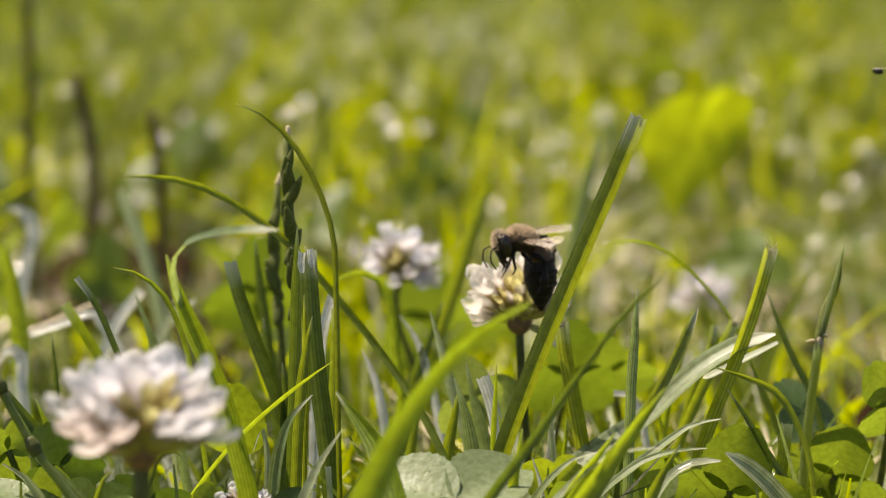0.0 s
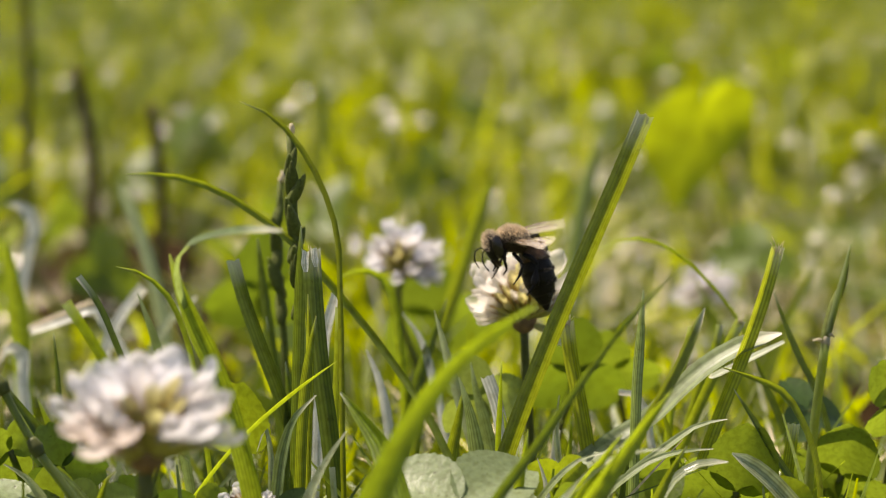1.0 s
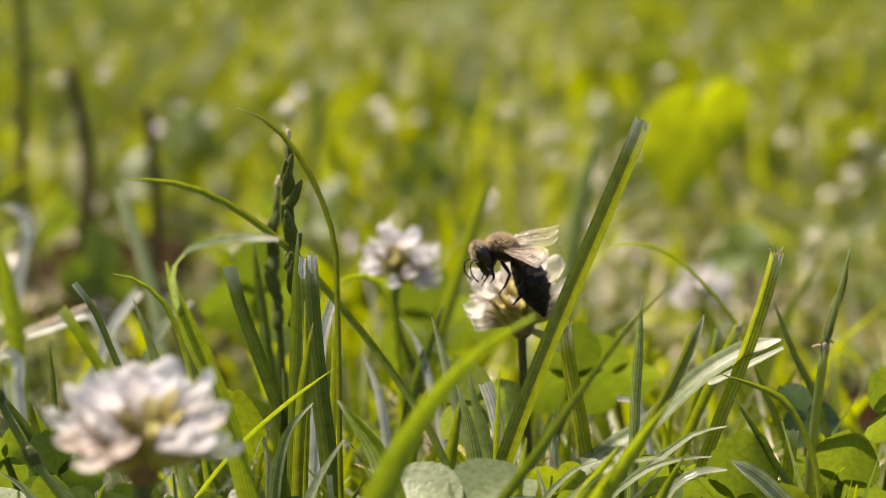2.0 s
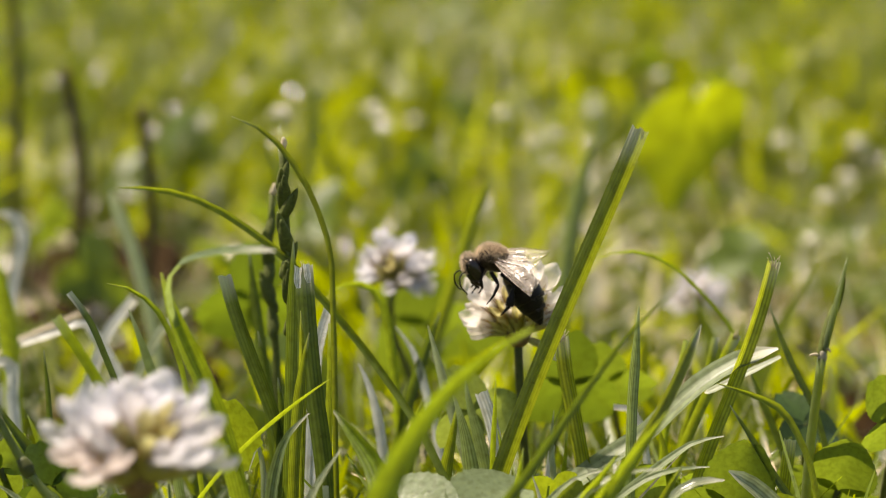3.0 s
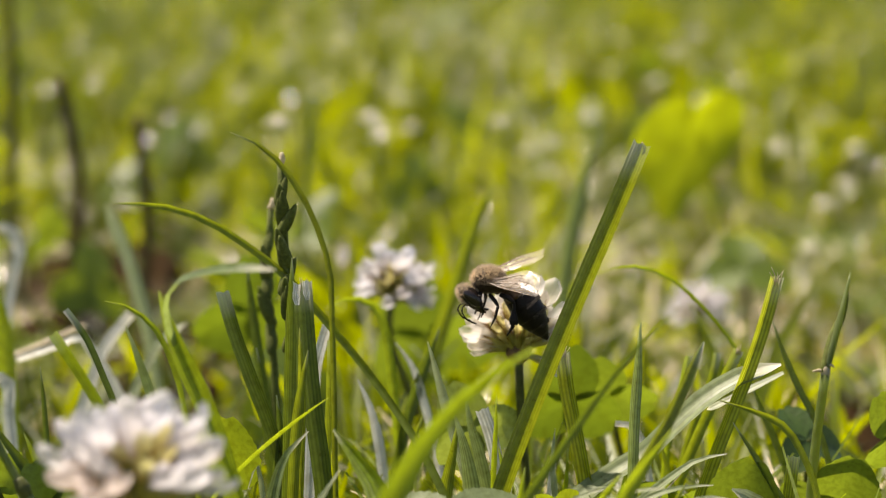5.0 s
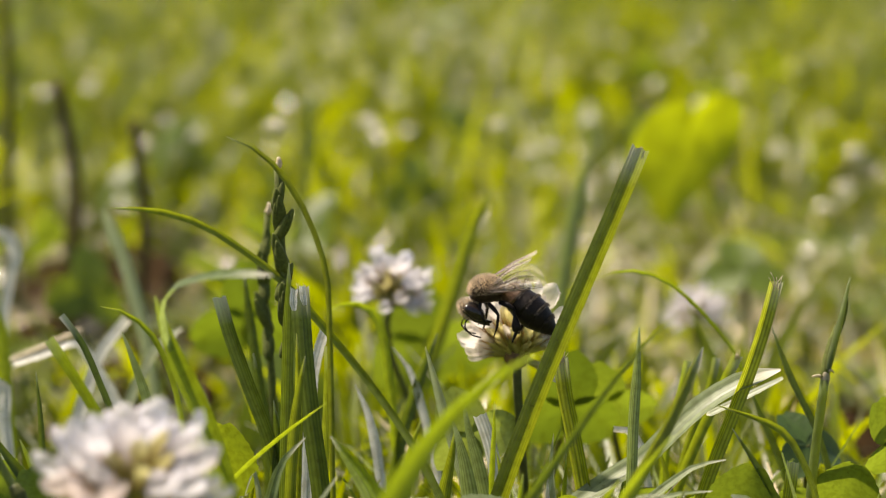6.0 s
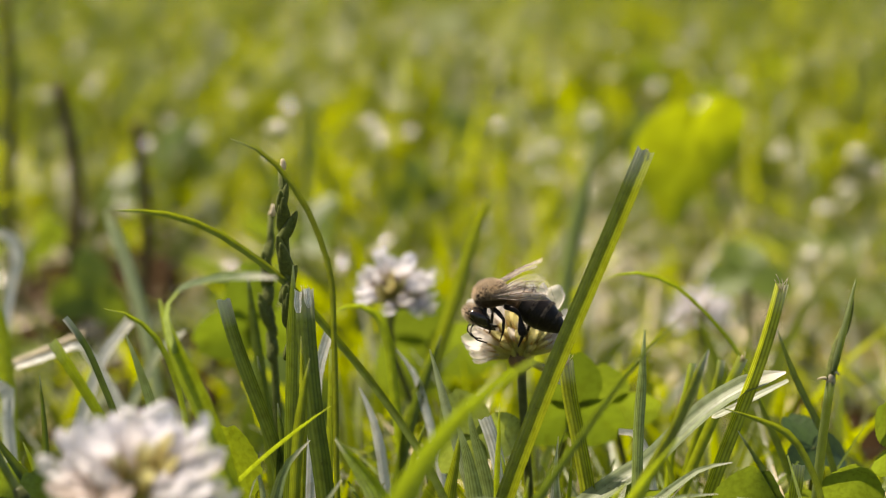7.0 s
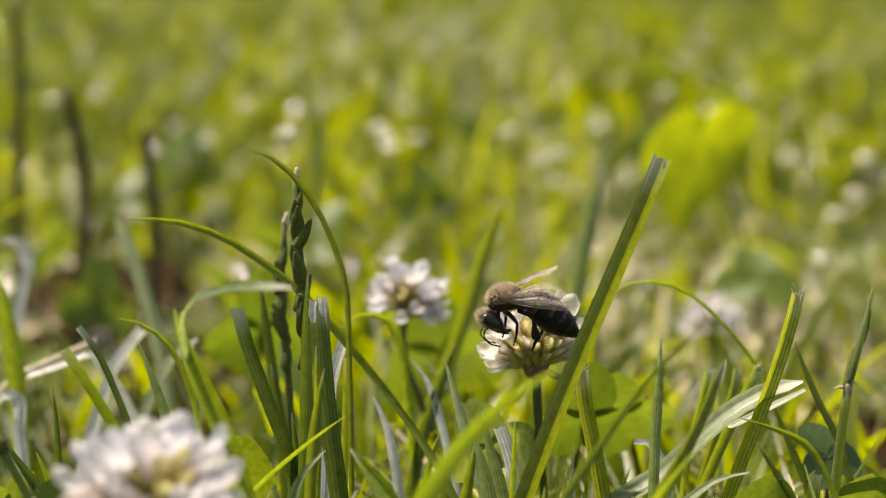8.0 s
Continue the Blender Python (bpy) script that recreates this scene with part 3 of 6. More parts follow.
# ---- clover flowers ----
def floret_data(kind):
    """A pea-like floret along +z, about 8 mm long: a narrow tube that opens into a banner petal round a closed keel and two wings."""
    verts, faces, uvs = [], [], []

    def petal(length, tube_r, tip_r, wrap, open_wrap, curl, yaw, flat=0.8, z0=0.0014):
        """A trough-shaped petal with a round tip; wrap: half of the angle it wraps, at its foot and at its tip."""
        rows_n, cols = 10, 4
        o = len(verts)
        rot = Matrix.Rotation(yaw, 4, "Z")
        for i in range(rows_n + 1):
            v = i / rows_n
            grow = min(1.0, max(0.0, (v - 0.30) / 0.42))
            grow = grow * grow * (3 - 2 * grow)
            r = tube_r + (tip_r - tube_r) * grow
            if v > 0.84:
                r *= math.sqrt(max(0.16, 1 - ((v - 0.84) / 0.17) ** 2))
            half = wrap + (open_wrap - wrap) * grow
            for k in range(-cols, cols + 1):
                u = k / cols
                a = half * u
                x, y = math.sin(a) * r, -math.cos(a) * r * flat
                y += curl * length * v ** 3
                verts.append(rot @ Vector((x, y, z0 + v * length - 0.0004 * v * u * u)))
                uvs.append((0.5 + 0.5 * u, v))
        n = 2 * cols + 1
        for i in range(rows_n):
            for k in range(n - 1):
                a = o + i * n + k
                faces.append((a, a + 1, a + 1 + n, a + n))

    if kind == "open":
        petal(0.0068, 0.00058, 0.00170, 2.5, 1.30, -0.07, 0)
        petal(0.0052, 0.00050, 0.00085, 2.2, 1.7, 0.06, math.pi)
        petal(0.0052, 0.00048, 0.00080, 1.6, 1.2, -0.09, 2.2)
        petal(0.0052, 0.00048, 0.00080, 1.6, 1.2, -0.09, -2.2)
    elif kind == "bud":
        petal(0.0062, 0.00056, 0.00125, 2.6, 1.9, -0.04, 0)
        petal(0.0054, 0.00050, 0.00085, 2.2, 1.9, 0.04, math.pi)
    else:
        petal(0.0052, 0.00056, 0.00078, 2.7, 2.2, -0.05, 0)
        petal(0.0044, 0.00050, 0.00060, 2.3, 2.0, 0.06, math.pi)
    me = bpy.data.meshes.new("floret_" + kind)
    me.from_pydata(verts, [], faces)
    layer = me.uv_layers.new(name="UVMap")
    idx = np.empty(len(me.loops), dtype=np.int32)
    me.loops.foreach_get("vertex_index", idx)
    layer.data.foreach_set("uv", np.asarray(uvs, dtype=np.float32)[idx].ravel())
    me.polygons.foreach_set("use_smooth", [True] * len(me.polygons))
    return me


def calyx_data():
    """A bell with five narrow teeth on a short foot stalk."""
    verts, faces = [], []
    n = 10
    for z, r in ((-0.0014, 0.00024), (0.0002, 0.00026), (0.0008, 0.00052), (0.0018, 0.00066), (0.0030, 0.00074)):
        for j in range(n):
            a = 2 * math.pi * j / n
            verts.append((r * math.cos(a), r * math.sin(a), z))
    for i in range(4):
        for j in range(n):
            faces.append((i * n + j, i * n + (j + 1) % n, (i + 1) * n + (j + 1) % n, (i + 1) * n + j))
    for j in range(0, n, 2):
        a = 2 * math.pi * (j + 0.5) / n
        verts.append((0.00130 * math.cos(a), 0.00130 * math.sin(a), 0.0058))
        faces.append((4 * n + j, 4 * n + (j + 1) % n, len(verts) - 1))
    me = bpy.data.meshes.new("calyx")
    me.from_pydata(verts, [], faces)
    me.materials.append(CALYX)
    me.polygons.foreach_set("use_smooth", [True] * len(me.polygons))
    return me


FLORET = {}
for _kind in ("open", "bud", "short"):
    for _name, _mat in (("white", PETAL), ("pink", PETAL_PINK), ("brown", BROWN), ("young", PETAL_YOUNG), ("tube", PETAL_TUBE)):
        _me = floret_data(_kind)
        _me.materials.append(_mat)
        FLORET[_kind, _name] = _me
CALYX_DATA = calyx_data()


def clover_flower(label, place, radius, florets, seed, lean=(0, 0), low=105.0, gaps=0.0, foot=None, pink=0.0, brown=0.0,
                  fade=None, fade_cos=0.7, side=0.85, white="white", lift=0.1, stem_bend=0.004, stem_r=0.8, hanging=()):
    """A half-globe of florets on a stalk, radius in mm. low: how far from the top the florets reach, degrees; side: how much shorter
    those at the side are; fade: the direction of a part that has faded to short yellow tubes; hanging: (azimuth, polar) of drooping florets."""
    r = random.Random(seed)
    thing = empty("clover_flower", place)
    turn = pose(0, 0, 0, lean[0], lean[1], 0)
    scale = radius / 8.7
    v, f = ellipsoid(0, 0, 0, 0.0015 * scale, 0.0015 * scale, 0.0017 * scale, 12, 8)
    mesh_object("receptacle", v, f, TAWNY, thing)
    away = Vector(fade).normalized() if fade else None
    ways = []
    for k in range(florets):
        t = (k + 0.5) / florets
        polar = math.acos(1 + (math.cos(radians(low)) - 1) * t)
        ways.append((k * 2.39996 + r.uniform(-0.22, 0.22), polar + r.uniform(-0.08, 0.08), False))
    ways += [(radians(a), radians(p), True) for a, p in hanging]
    for az, polar, hangs in ways:
        if not hangs and r.random() < gaps:
            continue
        deg = math.degrees(polar)
        way = Vector((math.sin(polar) * math.cos(az), math.sin(polar) * math.sin(az), math.cos(polar)))
        kind = "bud" if r.random() < 0.25 else "open"
        rise = lift
        tone = white
        if deg > 72 and r.random() < pink:
            tone = "pink"
        s = scale * r.uniform(0.90, 1.08) * (1 + (side - 1) * min(1.0, deg / 85) ** 2)
        if away and not hangs and way.dot(away) > fade_cos + r.uniform(-0.08, 0.08):
            kind, tone = "short", "brown" if r.random() < brown else "young" if r.random() < 0.8 else "tube"
            s *= 0.92
            rise = 0.42
        m = (turn @ Matrix.Rotation(az, 4, "Z") @ Matrix.Rotation(polar, 4, "Y") @ Matrix.Translation((0, 0, 0.0008 * scale))
             @ Matrix.Rotation(-polar * rise + r.uniform(-0.09, 0.09), 4, "Y") @ Matrix.Rotation(math.pi / 2 + r.uniform(-0.6, 0.6), 4, "Z") @ Matrix.Diagonal((s, s, s, 1)))
        fl = share_part("floret", FLORET[kind, tone], thing, m)
        share_part("calyx", CALYX_DATA, fl, Matrix.Identity(4))
    base = Vector(foot) - Vector(place) if foot else Vector((r.uniform(-0.006, 0.006), 0.004, -place[2]))
    down = turn @ Vector((0, 0, -0.0010 * scale))
    v, f = tube([base, base * 0.55 + Vector((stem_bend, 0, 0)), down * 3, down], [stem_r * MM, stem_r * MM, stem_r * 1.05 * MM], 9, 16)
    mesh_object("stem", v, f, STEM, thing)
    return tagged(thing, label, "clover flower", "white clover flowers")


near_flower = clover_flower("full white clover flower head with pinkish lower florets", (-0.0272, -0.0775, 0.0466), 10.4, 44, 12, (-6, 0), 106,
                            0.02, (-0.0290, -0.072, 0), pink=0.5, brown=0.05, fade=(0.22, -0.72, 0.62), fade_cos=0.86, side=0.86, lift=0.34)
bee_flower = clover_flower("half-spent white clover flower with yellow-green calyxes", (0.0094, 0.0078, 0.0447), 9.5, 58, 8, (0, -2), 90,
                           0.0, (0.0102, 0.0092, 0), brown=0.08, fade=(0.16, -0.90, 0.28), fade_cos=0.46, side=0.62, white="tube", lift=0.06,
                           stem_bend=0.001, stem_r=0.52, hanging=((-20, 120), (184, 86)))
back_flower = clover_flower("small white clover flower with a tan centre", (-0.0072, 0.0700, 0.0414), 7.8, 38, 21, (0, 10), 112,
                            0.0, (-0.006, 0.072, 0), brown=0.12, fade=(-0.24, -0.85, 0.40), fade_cos=0.84, side=0.84, lift=0.20, stem_r=0.5,
                            hanging=((-40, 100), (-15, 106)))
lawn_flower = clover_flower("white clover flower further back in the lawn", (0.0475, 0.165, 0.0225), 7.0, 36, 33,
                            (0, 0), 110, 0.0, (0.048, 0.168, 0))
bud_flower = clover_flower("small withered clover head low in the grass", (-0.0218, -0.0330, 0.0300), 4.2, 20, 5,
                           (20, -10), 95, 0.1, (-0.022, -0.028, 0), brown=0.3, fade=(-0.4, -0.6, 0.6), fade_cos=0.5)


def glint_flecks():
    """Small curled leaflets on thin stalks, added as glints and turned to mirror the sun."""
    r = random.Random(31)
    first = empty("dry_leaflet", (-0.007, 0.571, 0.050))
    open_to = (SUN_FROM + Vector((0.0, -0.985, 0.17))).normalized()
    turn = open_to.to_track_quat("Z", "Y").to_matrix().to_4x4()
    n, verts, faces, uvs = 8, [], [], []
    for i in range(n + 1):
        for k in range(n + 1):
            u, w = i / n * 2 - 1, k / n * 2 - 1
            s = math.sqrt(max(0.0, 1 - 0.8 * u * u))
            verts.append(turn @ Vector((u * 0.0026, w * 0.0017 * s, -0.0006 * u * u - 0.0005 * w * w)))
            uvs.append((0.5 + 0.5 * u, 0.4 + 0.2 * w))
    for i in range(n):
        for k in range(n):
            a = i * (n + 1) + k
            faces.append((a, a + n + 1, a + n + 2, a + 1))
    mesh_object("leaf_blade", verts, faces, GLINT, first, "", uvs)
    v, f = tube([(0.002, 0.004, -0.045), (0.001, 0.002, -0.02), (0, 0.0003, -0.0004)], [0.0004, 0.0003, 0.0003], 5, 6)
    mesh_object("stalk", v, f, STEM_GREEN, first)
    tagged(first, "small pale leaflet added as a glint in the lawn", "leaf", "dry leaflets in the lawn")
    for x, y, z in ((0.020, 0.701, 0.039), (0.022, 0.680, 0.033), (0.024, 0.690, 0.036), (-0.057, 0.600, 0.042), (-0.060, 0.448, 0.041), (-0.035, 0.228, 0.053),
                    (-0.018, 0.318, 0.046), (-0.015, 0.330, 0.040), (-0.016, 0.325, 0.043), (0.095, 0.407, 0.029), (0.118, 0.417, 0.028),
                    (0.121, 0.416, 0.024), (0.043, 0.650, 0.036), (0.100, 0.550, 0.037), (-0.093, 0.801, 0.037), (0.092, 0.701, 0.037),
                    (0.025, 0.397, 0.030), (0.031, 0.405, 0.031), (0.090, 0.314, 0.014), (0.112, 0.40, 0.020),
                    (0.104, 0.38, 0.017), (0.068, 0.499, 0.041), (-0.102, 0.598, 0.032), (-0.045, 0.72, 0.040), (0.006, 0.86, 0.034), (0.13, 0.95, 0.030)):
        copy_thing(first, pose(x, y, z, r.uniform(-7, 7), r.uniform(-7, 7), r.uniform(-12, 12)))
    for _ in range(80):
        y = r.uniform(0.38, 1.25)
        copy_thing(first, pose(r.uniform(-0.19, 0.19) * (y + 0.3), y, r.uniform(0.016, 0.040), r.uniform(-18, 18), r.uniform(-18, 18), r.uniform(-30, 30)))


glint_flecks()

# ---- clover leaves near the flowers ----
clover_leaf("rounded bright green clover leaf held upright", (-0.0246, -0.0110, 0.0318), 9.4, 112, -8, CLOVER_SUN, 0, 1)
clover_leaf("broad pale green clover leaf with worn surface", (0.0015, -0.0370, 0.0325), 10.0, 38, 10, CLOVER_PALE, 60)
clover_leaf("bright green clover leaf among grass", (0.0335, -0.0160, 0.0285), 9.0, 115, -15, CLOVER, -15)
clover_leaf("bright green toothed clover leaf", (0.0480, -0.0010, 0.0270), 9.0, 118, -25, CLOVER, -20)
clover_leaf("clover leaf coloured dark green for shade", (0.0460, 0.0140, 0.0320), 5.5, 50, 30, CLOVER_SHADE, 10)
clover_leaf("yellow-green clover leaf at the lawn's edge", (0.0545, -0.004, 0.0370), 6.5, 112, 20, CLOVER, 40)
clover_leaf("green clover leaf behind the flower", (0.0165, 0.0260, 0.0345), 8.0, 110, 10, CLOVER_MID, 0)
clover_leaf("green clover leaf behind the flower", (-0.0020, 0.1000, 0.0300), 12.0, 108, -10, CLOVER, 20)
clover_leaf("dark green clover leaf in the turf", (-0.0290, 0.0800, 0.0370), 9.5, 105, 15, CLOVER_MID, 0)
clover_leaf("low green clover leaf", (-0.0420, -0.0250, 0.0270), 8.0, 120, -30, CLOVER, 0)
clover_leaf("low pale clover leaf", (-0.0470, -0.0300, 0.0295), 6.5, 24, 20, CLOVER_PALE, 30)
clover_leaf("low green clover leaf", (0.0160, -0.0280, 0.0275), 7.0, 120, -20, CLOVER, 10)
clover_leaf("pale clover leaf standing in the shade", (0.0038, 0.0060, 0.0352), 6.5, 100, 12, CLOVER_PALE, 30)
clover_leaf("sunlit clover leaf behind the tall blades", (0.0225, 0.0385, 0.0325), 7.0, 112, 8, CLOVER, 20)
clover_leaf("low green clover leaf", (0.0270, -0.0050, 0.0270), 7.0, 118, 25, CLOVER, 50)


for _x, _y, _z, _size, _tilt, _turn, _mat in (
        (-0.0385, -0.0330, 0.0300, 5.2, 70, -30, CLOVER), (-0.0330, -0.0300, 0.0290, 5.6, 95, 20, CLOVER_SHADE), (-0.0265, -0.0310, 0.0285, 5.0, 60, 40, CLOVER_SUN),
        (-0.0435, -0.0240, 0.0330, 5.4, 100, 10, CLOVER_SHADE), (-0.0180, -0.0300, 0.0280, 4.6, 85, -15, CLOVER_SHADE), (-0.0500, -0.0200, 0.0340, 5.0, 90, 35, CLOVER),
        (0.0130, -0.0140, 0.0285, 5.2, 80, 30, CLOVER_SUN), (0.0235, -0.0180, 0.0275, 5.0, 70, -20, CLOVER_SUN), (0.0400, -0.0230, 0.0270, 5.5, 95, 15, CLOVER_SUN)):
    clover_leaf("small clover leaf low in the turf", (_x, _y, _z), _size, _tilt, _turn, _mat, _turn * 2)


def low_corner_place(r):
    return r.uniform(-0.056, -0.016), r.uniform(-0.040, 0.030)


lawn("lawn_low_corner_grass", "short crowded blades coloured dark for shade under a flower", DEEP, 260, low_corner_place,
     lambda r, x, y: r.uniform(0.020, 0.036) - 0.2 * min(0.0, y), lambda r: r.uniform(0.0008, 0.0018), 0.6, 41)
lawn("lawn_low_corner_pale_grass", "pale dry grass ends under a flower", PALE, 70, low_corner_place,
     lambda r, x, y: r.uniform(0.018, 0.034) - 0.2 * min(0.0, y), lambda r: r.uniform(0.0006, 0.0014), 1.0, 42)


lawn("lawn_low_front_straw", "dry straw ends low among the clover", STRAW, 170, low_front_place,
     lambda r, x, y: r.uniform(0.020, 0.034) - 0.25 * min(0.0, y), lambda r: r.uniform(0.0006, 0.0014), 1.0, 43)


def shade_place(r):
    return r.uniform(-0.078, -0.022), r.uniform(0.025, 0.150)


# Dark colour here stands in for the shade over the soil.
lawn("lawn_shaded_grass", "short blades coloured dark for shade round bare soil", FIELD_DEEP_SHADE, 220, shade_place,
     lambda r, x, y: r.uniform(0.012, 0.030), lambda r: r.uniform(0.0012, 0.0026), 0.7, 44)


def lawn_clover():
    r = random.Random(52)
    first = clover_leaf("small green clover leaf in the lawn", (0.06, 0.20, 0.026), 10.0, 40, 0, CLOVER, 0)
    for _ in range(110):
        y = r.uniform(0.10, 1.7)
        half = 0.02 + (y + 0.3) * 0.2
        x = r.uniform(-half, 0.0 if y < 0.45 else half)
        if y < 0.5 and bare(x, y) > 1.0:
            continue
        copy_thing(first, pose(x, y, r.uniform(0.012, 0.028), r.uniform(0, 50), r.uniform(-25, 25), r.uniform(0, 360)))


lawn_clover()


def heart_leaf():
    """A broad two-lobed leaf, a little skewed and folded along its midrib."""
    place = Vector((0.0542, 0.2620, 0.0433))
    thing = empty("heart_shaped_leaf", place)
    rings, seg = 12, 44
    verts, faces, uvs = [], [], []
    for i in range(rings + 1):
        k = i / rings
        for j in range(seg):
            a = 2 * math.pi * j / seg
            hx = 16 * math.sin(a) ** 3 * k
            hz = (13 * math.cos(a) - 3.6 * math.cos(2 * a) - 1.2 * math.cos(3 * a) - 0.5 * math.cos(4 * a)) * k
            x = 0.00080 * hx + 0.00025 * hz
            z = 0.00116 * hz + 0.00013 * hx
            y = 0.00007 * abs(hx) - 0.0015 * k * k + 0.00008 * math.sin(hx * 0.9) * k + 0.0003 * math.sin(a * 9) * k ** 3
            verts.append((x, y, z))
            uvs.append((0.5 + hx / 40, 0.45 + hz / 50))
    for i in range(rings):
        for j in range(seg):
            a, b = i * seg + j, i * seg + (j + 1) % seg
            faces.append((a, b, b + seg, a + seg))
    mesh_object("leaf_blade", verts, faces, HEART, thing, "", uvs)
    v, f = tube([(0.016, 0.012, -place.z), (0.012, 0.008, -0.02), (0.0025, 0.0006, 0.004)], [0.0006, 0.0005, 0.0004])
    mesh_object("stalk", v, f, STEM, thing)
    tagged(thing, "large bright yellow-green heart-shaped leaf lit from behind", "leaf")


heart_leaf()


# ---- stalks and seed heads ----
def stalk(label, points, r0, r1, mat=None):
    root = Vector(points[0])
    v, f = tube([Vector(p) - root for p in points], [r0 * MM, r0 * MM * 0.9, r1 * MM], 8, 18)
    ob = mesh_object("old_stalk", v, f, mat or STALK)
    ob.location = root
    return tagged(ob, label, "plant stalk", "old stalks in the lawn")


stalk("tall dark withered plant stalk in the lawn", [(-0.0854, 0.287, 0.0000), (-0.0865, 0.289, 0.0150), (-0.0857, 0.294, 0.0300), (-0.0899, 0.298, 0.0566)], 1.75, 1.5)
stalk("dark withered plant stalk with a broken tip", [(-0.0651, 0.247, 0.0000), (-0.0655, 0.252, 0.0090), (-0.0652, 0.256, 0.0328), (-0.0672, 0.257, 0.0510)], 1.5, 1.1)
stalk("dull olive plant stalk far back", [(-0.1018, 0.300, 0), (-0.1037, 0.3020, 0.0211), (-0.1029, 0.3060, 0.0481), (-0.1037, 0.3100, 0.0777)], 1.5, 1.3, OLD_STALK)
stalk("dark green plant stalk behind a seed head", [(-0.0345, 0.218, 0), (-0.0280, 0.2200, 0.0378), (-0.0265, 0.2240, 0.0586)], 0.8, 0.7, STEM_GREEN)


def jointed_stem():
    root = Vector((0.0430, -0.0055, 0.0))
    thing = empty("jointed_grass_stem", root)
    pts = [Vector(q) - root for q in ((0.0430, -0.0055, 0.0), (0.0443, -0.0035, 0.0346), (0.0454, -0.0032, 0.0439))]
    v, f = tube(pts, [0.00065, 0.0006, 0.00055], 9, 16)
    mesh_object("stem", v, f, STEM_GREEN, thing)
    top = [pts[2], Vector((0.0468, -0.0025, 0.0490)) - root, Vector((0.0487, 0.0004, 0.0553)) - root]
    v, f = tube(top, [0.00045, 0.0004, 0.00012], 8, 12)
    mesh_object("shoot", v, f, STEM_GREEN, thing)
    for a, b, wide in ((0.0, 0.52, 0.00066), (0.46, 0.80, 0.00050)):
        q = [top[0].lerp(top[2], a + (b - a) * k / 3) + Vector((0.0002 * (1 if a else -1), 0, 0)) for k in range(4)]
        v, f = tube(q, [wide * 0.8, wide, wide * 0.9, wide * 0.35], 8, 10)
        mesh_object("sheath", v, f, SPIKE, thing, "green leaf sheath with a dark edge")
    v, f = ellipsoid(pts[2].x, pts[2].y, pts[2].z, 0.00058, 0.00058, 0.0010, 10, 8)
    mesh_object("joint", v, f, HUSK, thing, "pale dry papery joint")
    for a, b in ((-0.0016, 0.0003), (0.0010, 0.0010)):
        v, f = tube([pts[2], pts[2] + Vector((a * 0.6, -0.0002, b)), pts[2] + Vector((a, -0.0003, b * 0.6))], [0.00025, 0.0002, 0.0001], 6, 6)
        mesh_object("sheath_flap", v, f, HUSK, thing)
    tagged(thing, "upright jointed green grass stem with papery joint", "grass stem")


jointed_stem()


def leaning_stem():
    """An olive grass stem with two thickened joints, bent over the clover."""
    pts = [Vector(q) for q in ((-0.0318, -0.0400, 0.0000), (-0.0409, -0.0370, 0.0336), (-0.0439, -0.0360, 0.0372), (-0.0464, -0.0350, 0.0411), (-0.0495, -0.0340, 0.0468))]
    thing = empty("jointed_grass_stem", pts[0])
    local = [q - pts[0] for q in pts]
    v, f = tube(local, [0.0006, 0.00062, 0.0005, 0.0004], 9, 24)
    mesh_object("stem", v, f, STEM_GREEN, thing)
    for k, a in ((2, 0.2), (3, 0.6)):
        q = local[k].lerp(local[k + 1], a) if k < 4 else local[4]
        d = (local[4] - local[2]).normalized()
        v, f = tube([q - d * 0.0012, q - d * 0.0003, q + d * 0.0010], [0.0006, 0.00085, 0.00055], 9, 6)
        mesh_object("joint", v, f, STEM, thing, "swollen olive joint")
    tagged(thing, "olive jointed grass stem leaning over low clover", "grass stem")


leaning_stem()
stalk("bleached dry twig lying in the turf", [(-0.0640, 0.0600, 0.002), (-0.0625, 0.0610, 0.0335), (-0.0585, 0.0630, 0.0350), (-0.0520, 0.0660, 0.0375)], 0.55, 0.5, HUSK)


def soil_patch(label, cx, cy, rx, ry):
    """A bare hollow of humus with rough clods; its dark colour includes painted shade."""
    n, verts, faces = 40, [], []
    for j in range(n + 1):
        for i in range(n + 1):
            u, w = i / n * 2 - 1, j / n * 2 - 1
            edge = max(0.0, 1 - (u * u + w * w))
            bump = 0.006 * noise.noise((u * 5 + cx * 90, w * 7, 2.0)) + 0.003 * noise.noise((u * 17, w * 19, 5.0))
            verts.append((u * rx, w * ry, -0.012 + min(1.0, edge * 4) * (0.012 + max(-0.004, bump))))
    for j in range(n):
        for i in range(n):
            a = j * (n + 1) + i
            faces.append((a, a + 1, a + n + 2, a + n + 1))
    ob = mesh_object("bare_soil", verts, faces, HUMUS)
    ob.location = (cx, cy, 0)
    tagged(ob, label, "soil", kind="structure")


soil_patch("bare hollow of dark soil, coloured darker for shade between grass tufts", -0.090, 0.350, 0.024, 0.085)
soil_patch("narrow bare strip of dark soil, coloured darker for shade under the grass", -0.060, 0.190, 0.016, 0.110)
soil_patch("small bare patch of dark soil in the lawn, coloured darker for shade", 0.074, 0.175, 0.012, 0.03)


